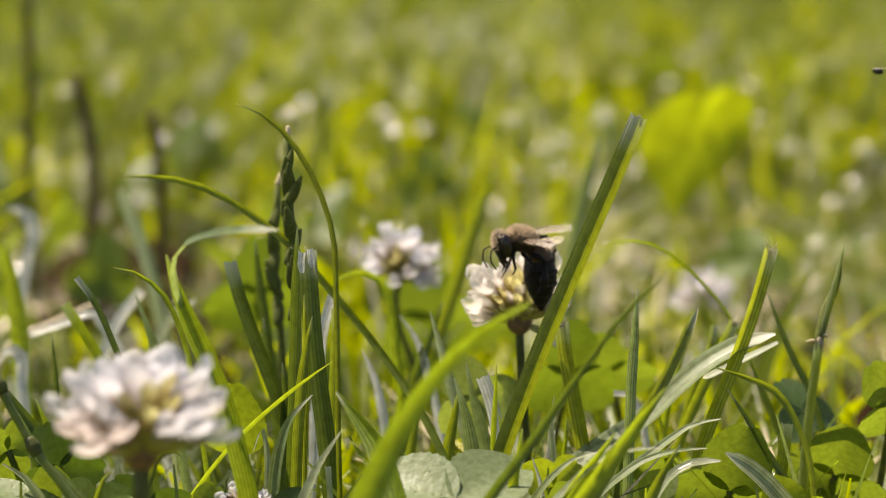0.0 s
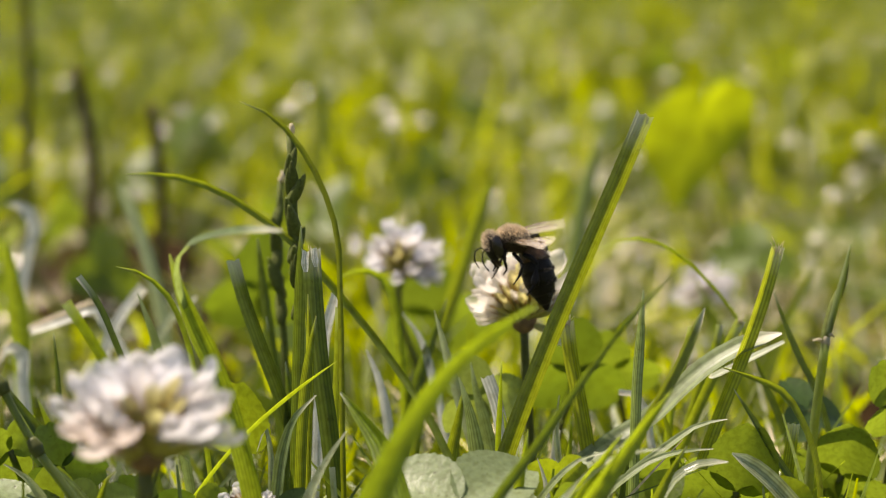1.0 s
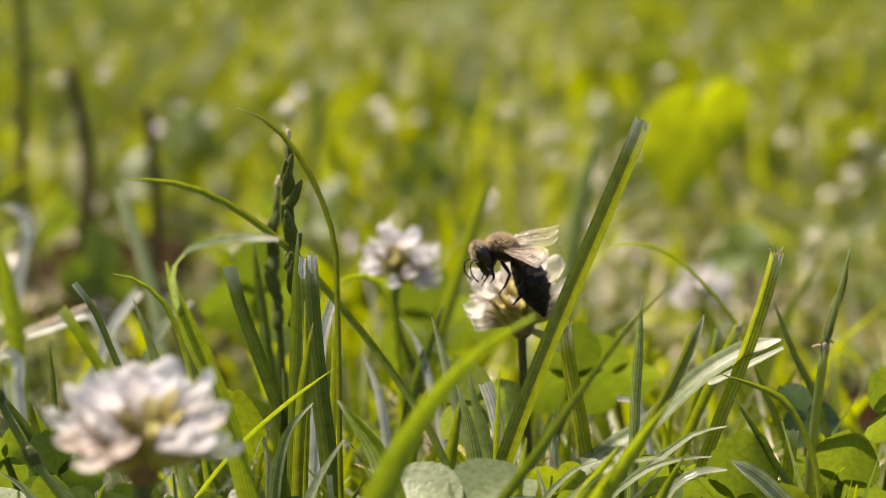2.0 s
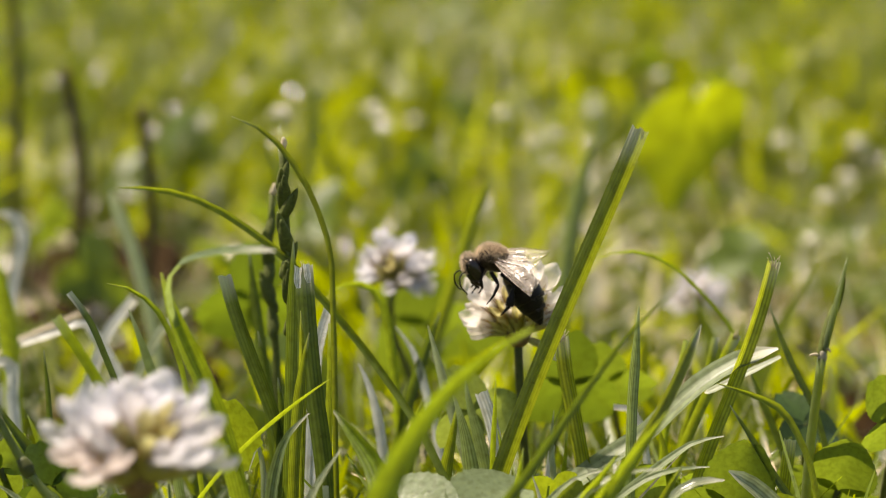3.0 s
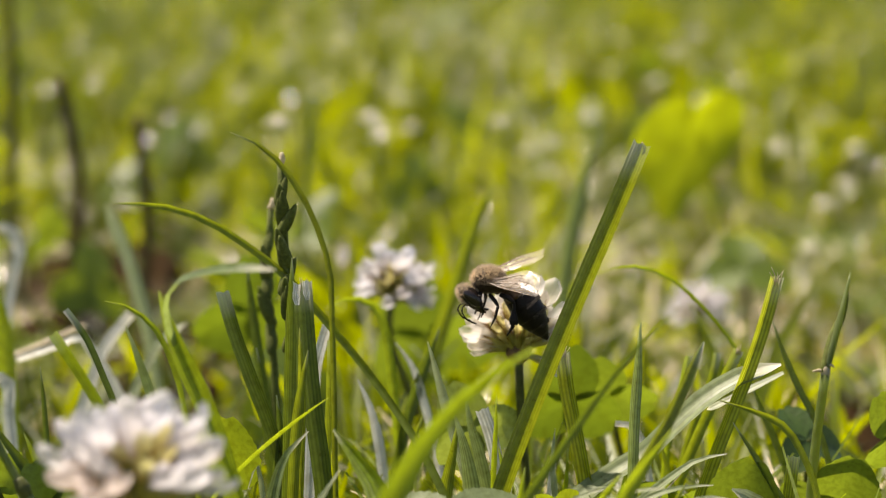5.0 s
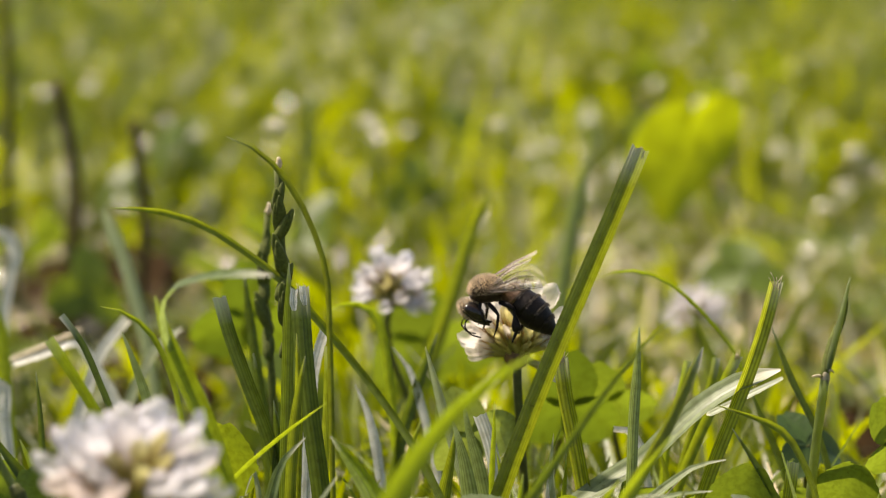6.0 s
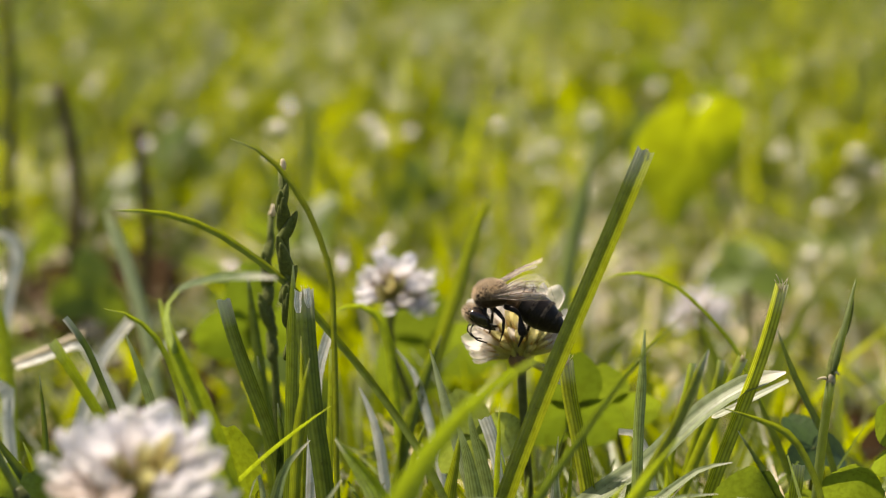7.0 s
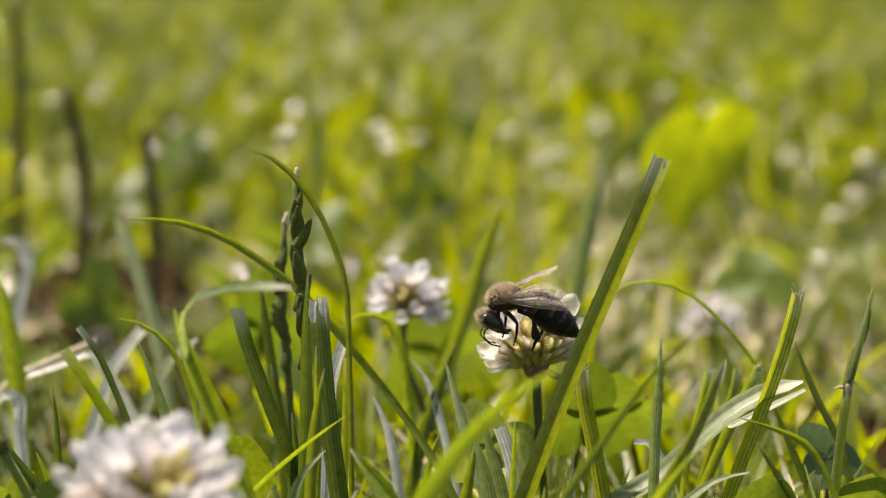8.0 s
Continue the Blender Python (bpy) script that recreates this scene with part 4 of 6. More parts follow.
def seed_head(label, points, spikelets, seed):
    r = random.Random(seed)
    root = Vector(points[0])
    pts = [Vector(p) - root for p in points]
    thing = empty("grass_seed_head", root)
    v, f = tube(pts, [0.0006, 0.00055, 0.0004], 7, 20)
    mesh_object("stem", v, f, SPIKE, thing)
    path = smooth_path(pts, 100)
    for along, size, side in spikelets:
        q = path[int(along * 100)]
        scales = []
        for k in range(3):
            s0 = ellipsoid(0, 0, 0, 0.0023 * size, 0.00074 * size, 0.00066 * size, 8, 8)
            s0 = ([Vector((q2.x + 0.0008 * k * size, q2.y * (1 - q2.x / 0.006) + 0.00022 * (-1) ** k, q2.z * (1 - q2.x / 0.006) + 0.0002 * (-1) ** (k // 2))) for q2 in s0[0]], s0[1])
            scales.append(s0)
        piece = joined(*scales)
        ob = mesh_object("spikelet", piece[0], piece[1], SPIKE, thing)
        ob.matrix_basis = Matrix.Translation(q) @ pose(0, 0, 0, r.uniform(0, 90), -90, 0) @ pose(0, 0, 0, 0, side * 22, r.uniform(-10, 10))
    tip = path[100]
    v, f = tube([tip, tip + Vector((0.0003, 0, 0.0007)), tip + Vector((0.0002, 0, 0.0014))], [0.00045, 0.0004, 0.0002], 6, 4)
    mesh_object("husk", v, f, HUSK, thing, "dry pale husk")
    tagged(thing, label, "grass seed head", "grass seed heads")


seed_head("dark green grass seed head on a slender stem", [(-0.0170, -0.0080, 0), (-0.0177, -0.0064, 0.0378), (-0.0180, -0.0045, 0.052), (-0.0190, -0.0021, 0.0686)],
          ((0.70, 0.7, 0.8), (0.765, 0.95, -1), (0.805, 0.8, 1.1), (0.845, 1.0, -0.9), (0.89, 0.85, 1), (0.925, 0.9, -0.8), (0.95, 0.7, 0.3)), 1)
seed_head("dark green grass seed head with dry husks", [(-0.0205, 0.0180, 0), (-0.0213, 0.0190, 0.0401), (-0.0222, 0.0205, 0.0520), (-0.0218, 0.0219, 0.0603)],
          ((0.72, 0.8, 1), (0.78, 1.0, -1.1), (0.83, 0.85, 0.9), (0.87, 0.95, -1), (0.92, 0.8, 0.8)), 2)

# ---- grass blades round the flowers ----
tuft = grass_tuft("single pale green grass shoot among clover", (-0.0722, 0.1055, 0.0))
grass_blade(tuft, "curled dry blade coloured white as if shining in the sun", DRY_SUN_WHITE, 2.24, [(-0.0722, 0.1055, 0.0000), (-0.0716, 0.1070, 0.0207), (-0.0711, 0.1084, 0.0308), (-0.0698, 0.1094, 0.0382), (-0.0689, 0.1101, 0.0429), (-0.0706, 0.1105, 0.0460), (-0.0734, 0.1106, 0.0464)], turn=-31, tip="round", fold=0.25, up=1.25, taper=0.19)
tuft = grass_tuft("tuft of yellow-green mown grass among clover", (-0.0554, 0.0507, 0.0))
grass_blade(tuft, "tall yellow-green grass blade standing upright in the lawn", LIME, 2.59, [(-0.0599, 0.0502, 0.0000), (-0.0607, 0.0518, 0.0227), (-0.0618, 0.0538, 0.0372), (-0.0638, 0.0554, 0.0488)], turn=20, tip="point", fold=0.25, up=-0.35, taper=0.21)
grass_blade(tuft, "pale torn blade lying across the turf", PALE, 2.11, [(-0.0508, 0.0510, 0.0000), (-0.0417, 0.0535, 0.0340), (-0.0404, 0.0538, 0.0364), (-0.0383, 0.0541, 0.0384), (-0.0361, 0.0543, 0.0400)], turn=-31, tip="round", fold=0.25, up=1.25, taper=0.21)
grass_blade(tuft, "broad scrap of dry blade coloured sunlit white", DRY_SUN_WHITE, 2.43, [(-0.0556, 0.0509, 0.0000), (-0.0490, 0.0533, 0.0332), (-0.0478, 0.0537, 0.0362), (-0.0460, 0.0541, 0.0388), (-0.0440, 0.0545, 0.0412)], turn=-31, tip="cut", fold=0.25, up=1.25, taper=0.23)
tuft = grass_tuft("single fresh green grass shoot among clover", (-0.0561, 0.0306, 0.0))
grass_blade(tuft, "curled blade end coloured sunlit white", DRY_SUN_WHITE, 1.99, [(-0.0561, 0.0306, 0.0000), (-0.0577, 0.0328, 0.0314), (-0.0582, 0.0335, 0.0359), (-0.0594, 0.0335, 0.0365), (-0.0606, 0.0332, 0.0344)], turn=-31, tip="round", fold=0.25, up=1.25, taper=0.22)
tuft = grass_tuft("tuft of yellow-green mown grass among clover", (-0.0415, -0.0195, 0.0))
grass_blade(tuft, "short yellow-green grass blade with brown tip", LIME, 0.76, [(-0.0448, -0.0283, 0.0000), (-0.0204, -0.0255, 0.0392), (-0.0175, -0.0251, 0.0416), (-0.0146, -0.0248, 0.0438), (-0.0124, -0.0245, 0.0453)], turn=50, tip="point", fold=0.25, up=-0.35, taper=0.11)
grass_blade(tuft, "thin blade of grass coloured as shadowed", DEEP, 0.67, [(-0.0449, -0.0094, 0.0000), (-0.0463, -0.0069, 0.0358), (-0.0467, -0.0061, 0.0411), (-0.0471, -0.0056, 0.0451)], turn=10, tip="point", fold=0.25, up=0.15, taper=0.13)
grass_blade(tuft, "young green blade low in the turf", LEAF, 0.90, [(-0.0404, -0.0248, 0.0000), (-0.0334, -0.0226, 0.0312), (-0.0321, -0.0222, 0.0341), (-0.0305, -0.0221, 0.0344), (-0.0293, -0.0223, 0.0334)], turn=10, tip="point", fold=0.25, up=0.15, taper=0.17)
grass_blade(tuft, "green blade low in the turf", LEAF, 1.28, [(-0.0375, -0.0250, 0.0000), (-0.0437, -0.0229, 0.0293), (-0.0453, -0.0224, 0.0331), (-0.0469, -0.0222, 0.0350)], turn=0, tip="point", fold=0.25, up=0.15, taper=0.20)
grass_blade(tuft, "yellow-green blade low in the turf", LIME, 1.35, [(-0.0397, -0.0101, 0.0000), (-0.0440, -0.0084, 0.0251), (-0.0454, -0.0078, 0.0291), (-0.0474, -0.0072, 0.0338), (-0.0490, -0.0067, 0.0374)], turn=10, tip="point", fold=0.25, up=-0.35, taper=0.19)
tuft = grass_tuft("single pale green grass shoot among clover", (-0.0435, 0.1017, 0.0))
grass_blade(tuft, "pale grey blade leaning back in the lawn", PALE, 2.21, [(-0.0435, 0.1017, 0.0000), (-0.0488, 0.1042, 0.0362), (-0.0503, 0.1049, 0.0412), (-0.0522, 0.1056, 0.0463), (-0.0540, 0.1062, 0.0504)], turn=-31, tip="round", fold=0.25, up=1.25, taper=0.18)
tuft = grass_tuft("tuft of pale green mown grass among clover", (-0.0379, -0.0349, 0.0))
grass_blade(tuft, "fresh green blade low in the turf", LEAF, 1.34, [(-0.0428, -0.0399, 0.0000), (-0.0372, -0.0376, 0.0326), (-0.0365, -0.0373, 0.0347), (-0.0355, -0.0372, 0.0356)], turn=10, tip="point", fold=0.25, up=0.15, taper=0.20)
grass_blade(tuft, "pale blade lying low in the turf", PALE, 1.39, [(-0.0330, -0.0299, 0.0000), (-0.0448, -0.0279, 0.0299), (-0.0470, -0.0275, 0.0327), (-0.0494, -0.0273, 0.0341)], turn=-31, tip="point", fold=0.25, up=1.25, taper=0.20)
tuft = grass_tuft("tuft of mixed dark and yellow-green mown grass among clover", (-0.0286, -0.0240, 0.0))
grass_blade(tuft, "short dark grass blade with pale split tip", DEEP, 0.86, [(-0.0289, -0.0147, 0.0000), (-0.0388, -0.0116, 0.0449), (-0.0412, -0.0109, 0.0501), (-0.0432, -0.0106, 0.0527)], turn=40, tip="cut", fold=0.25, up=0.15, taper=0.12)
grass_blade(tuft, "small blue-green pointed grass blade", BLUE, 1.21, [(-0.0275, -0.0088, 0.0000), (-0.0347, -0.0057, 0.0435), (-0.0360, -0.0052, 0.0471), (-0.0371, -0.0049, 0.0499)], turn=15, tip="point", fold=0.25, up=0.9, taper=0.14)
grass_blade(tuft, "thin arching yellow-green grass blade", LIME, 0.64, [(-0.0241, -0.0241, 0.0000), (-0.0283, -0.0212, 0.0407), (-0.0296, -0.0204, 0.0471), (-0.0325, -0.0196, 0.0528), (-0.0351, -0.0193, 0.0546), (-0.0376, -0.0193, 0.0552)], turn=30, tip="point", fold=0.25, up=-0.35, taper=0.10)
grass_blade(tuft, "dark green blade leaning low", DEEP, 1.43, [(-0.0343, -0.0220, 0.0000), (-0.0422, -0.0200, 0.0285), (-0.0451, -0.0193, 0.0337), (-0.0480, -0.0188, 0.0376), (-0.0508, -0.0182, 0.0414)], turn=10, tip="point", fold=0.25, up=0.15, taper=0.17)
grass_blade(tuft, "blue-green blade low in the turf", BLUE, 2.47, [(-0.0280, -0.0349, 0.0000), (-0.0396, -0.0328, 0.0304), (-0.0415, -0.0325, 0.0329), (-0.0436, -0.0322, 0.0350), (-0.0455, -0.0320, 0.0369)], turn=10, tip="point", fold=0.25, up=0.9, taper=0.24)
tuft = grass_tuft("single fresh green grass shoot among clover", (-0.0339, 0.0463, 0.0))
grass_blade(tuft, "dry blade bent over the turf, coloured sunlit white", DRY_SUN_WHITE, 1.44, [(-0.0339, 0.0463, 0.0000), (-0.0483, 0.0487, 0.0364), (-0.0503, 0.0491, 0.0390), (-0.0527, 0.0489, 0.0380), (-0.0559, 0.0487, 0.0369), (-0.0591, 0.0486, 0.0359)], turn=-31, tip="cut", fold=0.25, up=1.25, taper=0.15)
tuft = grass_tuft("single yellow-green grass shoot among clover", (-0.0305, 0.0061, 0.0))
grass_blade(tuft, "short mown yellow-green grass blade with blunt cut tip", LIME, 1.70, [(-0.0305, 0.0061, 0.0000), (-0.0431, 0.0087, 0.0390), (-0.0456, 0.0093, 0.0429), (-0.0479, 0.0097, 0.0463)], turn=-20, tip="cut", fold=0.25, up=-0.35, taper=0.17)
tuft = grass_tuft("tuft of mixed dark and yellow-green mown grass among clover", (-0.0189, -0.0300, 0.0))
grass_blade(tuft, "broad yellow-green grass blade in the sun", LIME, 2.18, [(-0.0168, -0.0382, 0.0000), (-0.0219, -0.0369, 0.0371), (-0.0236, -0.0364, 0.0432), (-0.0252, -0.0362, 0.0475), (-0.0270, -0.0361, 0.0514), (-0.0287, -0.0359, 0.0557), (-0.0296, -0.0359, 0.0590)], turn=15, tip="point", fold=0.25, up=-0.35, taper=0.15)
grass_blade(tuft, "short pale blue-green grass blade", PALE, 1.45, [(-0.0222, -0.0408, 0.0000), (-0.0148, -0.0384, 0.0331), (-0.0136, -0.0380, 0.0358), (-0.0121, -0.0377, 0.0382), (-0.0107, -0.0374, 0.0402)], turn=-31, tip="point", fold=0.25, up=1.25, taper=0.18)
grass_blade(tuft, "green grass blade", LEAF, 1.28, [(-0.0174, -0.0247, 0.0000), (-0.0167, -0.0225, 0.0312), (-0.0164, -0.0215, 0.0382), (-0.0158, -0.0206, 0.0446), (-0.0149, -0.0199, 0.0497)], turn=10, tip="point", fold=0.25, up=0.15, taper=0.15)
grass_blade(tuft, "dark blue-green blade low in the lawn", BLUE, 1.52, [(-0.0215, -0.0278, 0.0000), (-0.0192, -0.0257, 0.0300), (-0.0185, -0.0250, 0.0351), (-0.0172, -0.0245, 0.0388), (-0.0147, -0.0241, 0.0414)], turn=-20, tip="point", fold=0.25, up=0.9, taper=0.18)
grass_blade(tuft, "pale blade curling over, coloured as sunlit", PALE, 0.77, [(-0.0195, -0.0248, 0.0000), (-0.0200, -0.0226, 0.0306), (-0.0201, -0.0220, 0.0350), (-0.0206, -0.0217, 0.0370), (-0.0216, -0.0221, 0.0344)], turn=-31, tip="point", fold=0.25, up=1.25, taper=0.16)
grass_blade(tuft, "green ribbed blade low in the tuft", RIBBED, 0.90, [(-0.0163, -0.0235, 0.0000), (-0.0159, -0.0211, 0.0342), (-0.0157, -0.0202, 0.0406), (-0.0157, -0.0193, 0.0469), (-0.0159, -0.0186, 0.0520)], turn=10, tip="point", fold=0.25, up=0.15, taper=0.12)
tuft = grass_tuft("tuft of dark green mown grass among clover", (-0.0152, 0.0157, 0.0))
grass_blade(tuft, "grass blade coloured dark green for shade", DEEP, 1.34, [(-0.0205, 0.0213, 0.0000), (-0.0235, 0.0241, 0.0400), (-0.0245, 0.0250, 0.0466), (-0.0252, 0.0259, 0.0525)], turn=-10, tip="point", fold=0.25, up=0.15, taper=0.14)
grass_blade(tuft, "dark blade behind the foreground leaf", DEEP, 1.48, [(-0.0087, 0.0204, 0.0000), (-0.0059, 0.0223, 0.0261), (-0.0044, 0.0232, 0.0327), (-0.0022, 0.0241, 0.0393), (-0.0003, 0.0249, 0.0444)], turn=10, tip="point", fold=0.25, up=0.15, taper=0.17)
grass_blade(tuft, "white-coloured blade in the shade of the tuft", DRY_SUN_WHITE, 0.85, [(-0.0165, 0.0053, 0.0000), (-0.0165, 0.0071, 0.0265), (-0.0165, 0.0077, 0.0307), (-0.0169, 0.0080, 0.0331)], turn=-31, tip="cut", fold=0.25, up=1.25, taper=0.19)
tuft = grass_tuft("tuft of dark green mown grass among clover", (-0.0156, -0.0130, 0.0))
grass_blade(tuft, "pale grass blade bent over into an arc", BLUE, 1.18, [(-0.0188, -0.0160, 0.0000), (-0.0240, -0.0266, 0.0386), (-0.0259, -0.0305, 0.0458), (-0.0277, -0.0345, 0.0521), (-0.0286, -0.0387, 0.0570), (-0.0275, -0.0431, 0.0606), (-0.0242, -0.0477, 0.0627), (-0.0198, -0.0524, 0.0639), (-0.0160, -0.0572, 0.0644)], turn=-31, tip="round", fold=0.25, up=1.25, taper=0.08)
grass_blade(tuft, "broad dark green mown grass blade with cut tip", DEEP, 1.69, [(-0.0144, -0.0095, 0.0000), (-0.0184, -0.0074, 0.0311), (-0.0197, -0.0066, 0.0365), (-0.0228, -0.0055, 0.0448), (-0.0246, -0.0048, 0.0498), (-0.0257, -0.0043, 0.0537)], turn=-15, tip="cut", fold=0.25, up=0.15, taper=0.15)
grass_blade(tuft, "dark green grass blade with torn white tip", DEEP, 2.22, [(-0.0110, -0.0193, 0.0000), (-0.0137, -0.0168, 0.0359), (-0.0147, -0.0158, 0.0430), (-0.0154, -0.0148, 0.0501), (-0.0158, -0.0139, 0.0563)], turn=-10, tip="cut", fold=0.25, up=0.15, taper=0.17)
grass_blade(tuft, "narrow dark green grass blade beside a seed head", DEEP, 1.44, [(-0.0181, -0.0178, 0.0000), (-0.0177, -0.0158, 0.0290), (-0.0174, -0.0138, 0.0426), (-0.0172, -0.0127, 0.0511), (-0.0171, -0.0116, 0.0589)], turn=25, tip="point", fold=0.25, up=0.15, taper=0.13)
grass_blade(tuft, "narrow green grass blade", LEAF, 1.05, [(-0.0123, -0.0179, 0.0000), (-0.0128, -0.0159, 0.0277), (-0.0131, -0.0148, 0.0355), (-0.0128, -0.0138, 0.0426), (-0.0126, -0.0129, 0.0495)], turn=30, tip="cut", fold=0.25, up=0.15, taper=0.14)
grass_blade(tuft, "long slender grass blade looping over at the top", OLIVE, 0.64, [(-0.0116, -0.0228, 0.0000), (-0.0118, -0.0208, 0.0289), (-0.0120, -0.0197, 0.0365), (-0.0121, -0.0186, 0.0442), (-0.0123, -0.0176, 0.0519), (-0.0127, -0.0166, 0.0589), (-0.0144, -0.0159, 0.0640), (-0.0170, -0.0152, 0.0686), (-0.0203, -0.0148, 0.0721), (-0.0238, -0.0146, 0.0736)], turn=5, tip="point", fold=0.25, up=0.15, taper=0.07)
grass_blade(tuft, "grass blade coloured dark green for shade", DEEP, 1.53, [(-0.0166, 0.0005, 0.0000), (-0.0197, 0.0026, 0.0303), (-0.0210, 0.0035, 0.0365), (-0.0218, 0.0041, 0.0414), (-0.0225, 0.0047, 0.0455)], turn=-10, tip="point", fold=0.25, up=0.15, taper=0.17)
grass_blade(tuft, "strip of dry blade coloured sunlit white", DRY_SUN_WHITE, 1.67, [(-0.0168, 0.0011, 0.0000), (-0.0156, 0.0038, 0.0386), (-0.0153, 0.0044, 0.0428), (-0.0147, 0.0048, 0.0455), (-0.0138, 0.0051, 0.0483)], turn=-31, tip="cut", fold=0.25, up=1.25, taper=0.17)
grass_blade(tuft, "torn white strip of blade tip", DRY_SUN_WHITE, 0.97, [(-0.0163, -0.0158, 0.0541), (-0.0164, -0.0156, 0.0554), (-0.0163, -0.0154, 0.0564)], turn=-31, tip="cut", fold=0.25, up=1.25, taper=0.40)
grass_blade(tuft, "torn white strip of blade tip", DRY_SUN_WHITE, 0.84, [(-0.0151, -0.0157, 0.0547), (-0.0153, -0.0155, 0.0558), (-0.0154, -0.0154, 0.0568)], turn=-31, tip="cut", fold=0.25, up=1.25, taper=0.40)
grass_blade(tuft, "dark green blade low in the tuft", DEEP, 1.35, [(-0.0205, -0.0100, 0.0000), (-0.0197, -0.0081, 0.0258), (-0.0194, -0.0074, 0.0311), (-0.0189, -0.0066, 0.0365), (-0.0194, -0.0059, 0.0418)], turn=0, tip="point", fold=0.25, up=0.15, taper=0.18)
fray(tuft, (-0.0157, -0.0140, 0.0561), (-0.1, 0, 1), 1.0, 3)
tuft = grass_tuft("single yellow-green grass shoot among clover", (-0.0166, -0.0831, 0.0))
grass_blade(tuft, "broad sunlit yellow-green grass blade arching over", LEAF_THIN, 3.7, [(-0.0166, -0.0831, 0.0000), (-0.0063, -0.0784, 0.0429), (-0.0037, -0.0772, 0.0481), (-0.0009, -0.0762, 0.0524), (0.0024, -0.0753, 0.0559), (0.0053, -0.0746, 0.0581), (0.0083, -0.0739, 0.0597)], turn=-5, tip="point", fold=0.12, up=-0.4, taper=0.48)
tuft = grass_tuft("tuft of glossy green mown grass among clover", (-0.0062, -0.0295, 0.0))
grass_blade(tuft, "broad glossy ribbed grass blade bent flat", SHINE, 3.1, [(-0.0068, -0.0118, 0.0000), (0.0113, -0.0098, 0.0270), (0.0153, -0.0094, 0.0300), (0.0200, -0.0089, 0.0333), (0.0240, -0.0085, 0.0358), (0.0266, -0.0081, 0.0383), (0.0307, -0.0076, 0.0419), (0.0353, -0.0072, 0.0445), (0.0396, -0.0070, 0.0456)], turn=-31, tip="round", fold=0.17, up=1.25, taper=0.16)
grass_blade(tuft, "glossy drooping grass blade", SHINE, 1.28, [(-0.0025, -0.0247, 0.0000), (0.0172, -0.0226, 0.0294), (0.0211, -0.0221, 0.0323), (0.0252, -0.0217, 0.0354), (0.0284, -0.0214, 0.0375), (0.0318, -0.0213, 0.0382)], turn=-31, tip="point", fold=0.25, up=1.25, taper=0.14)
grass_blade(tuft, "pale blade lying over the clover", PALE, 0.94, [(-0.0068, -0.0476, 0.0000), (0.0130, -0.0450, 0.0354), (0.0159, -0.0446, 0.0380), (0.0194, -0.0444, 0.0395), (0.0230, -0.0443, 0.0398)], turn=-31, tip="point", fold=0.25, up=1.25, taper=0.13)
grass_blade(tuft, "striped green blade lying low", SHINE, 0.99, [(-0.0031, -0.0337, 0.0000), (0.0099, -0.0315, 0.0309), (0.0124, -0.0311, 0.0339), (0.0148, -0.0308, 0.0357), (0.0176, -0.0307, 0.0364)], turn=-31, tip="point", fold=0.25, up=1.25, taper=0.15)
grass_blade(tuft, "dry brown shoot base", PALE, 0.76, [(-0.0117, -0.0298, 0.0000), (-0.0125, -0.0277, 0.0299), (-0.0127, -0.0274, 0.0324), (-0.0128, -0.0272, 0.0338)], turn=-31, tip="cut", fold=0.25, up=1.25, taper=0.18)
tuft = grass_tuft("single fresh green grass shoot among clover", (-0.0095, 0.0756, 0.0))
grass_blade(tuft, "tall soft green grass blade behind the flower", LEAF, 2.25, [(-0.0095, 0.0756, 0.0000), (-0.0053, 0.0771, 0.0211), (-0.0019, 0.0783, 0.0297), (0.0018, 0.0798, 0.0400), (0.0050, 0.0813, 0.0503), (0.0076, 0.0821, 0.0563)], turn=20, tip="point", fold=0.25, up=0.15, taper=0.16)
tuft = grass_tuft("tuft of mixed dark and yellow-green mown grass among clover", (-0.0031, -0.0613, 0.0))
grass_blade(tuft, "broad soft green leaf blade in the foreground", LIME, 3.76, [(0.0015, -0.0590, 0.0000), (-0.0054, -0.0422, 0.0341), (-0.0070, -0.0383, 0.0381), (-0.0092, -0.0346, 0.0407), (-0.0117, -0.0309, 0.0431)], turn=-10, tip="point", fold=0.25, up=-0.35, taper=0.23)
grass_blade(tuft, "dark green grass blade leaning across the foreground", DEEP, 1.25, [(-0.0094, -0.0576, 0.0000), (0.0052, -0.0549, 0.0371), (0.0085, -0.0543, 0.0414), (0.0119, -0.0536, 0.0462), (0.0159, -0.0528, 0.0518), (0.0193, -0.0521, 0.0560), (0.0236, -0.0516, 0.0600)], turn=25, tip="point", fold=0.25, up=0.15, taper=0.40)
grass_blade(tuft, "broad lime grass blade crossing low", LIME, 2.04, [(-0.0013, -0.0672, 0.0000), (0.0147, -0.0568, 0.0377), (0.0182, -0.0545, 0.0418), (0.0205, -0.0524, 0.0445), (0.0230, -0.0503, 0.0473)], turn=10, tip="point", fold=0.25, up=-0.35, taper=0.16)
tuft = grass_tuft("tuft of pale green mown grass among clover", (-0.0042, -0.0014, 0.0))
grass_blade(tuft, "thin dry pale grass blade curving over", DRY_SUN_WHITE, 1.36, [(-0.0053, 0.0095, 0.0000), (-0.0074, 0.0115, 0.0288), (-0.0080, 0.0121, 0.0327), (-0.0090, 0.0126, 0.0366), (-0.0105, 0.0131, 0.0399)], turn=-31, tip="point", fold=0.25, up=1.25, taper=0.18)
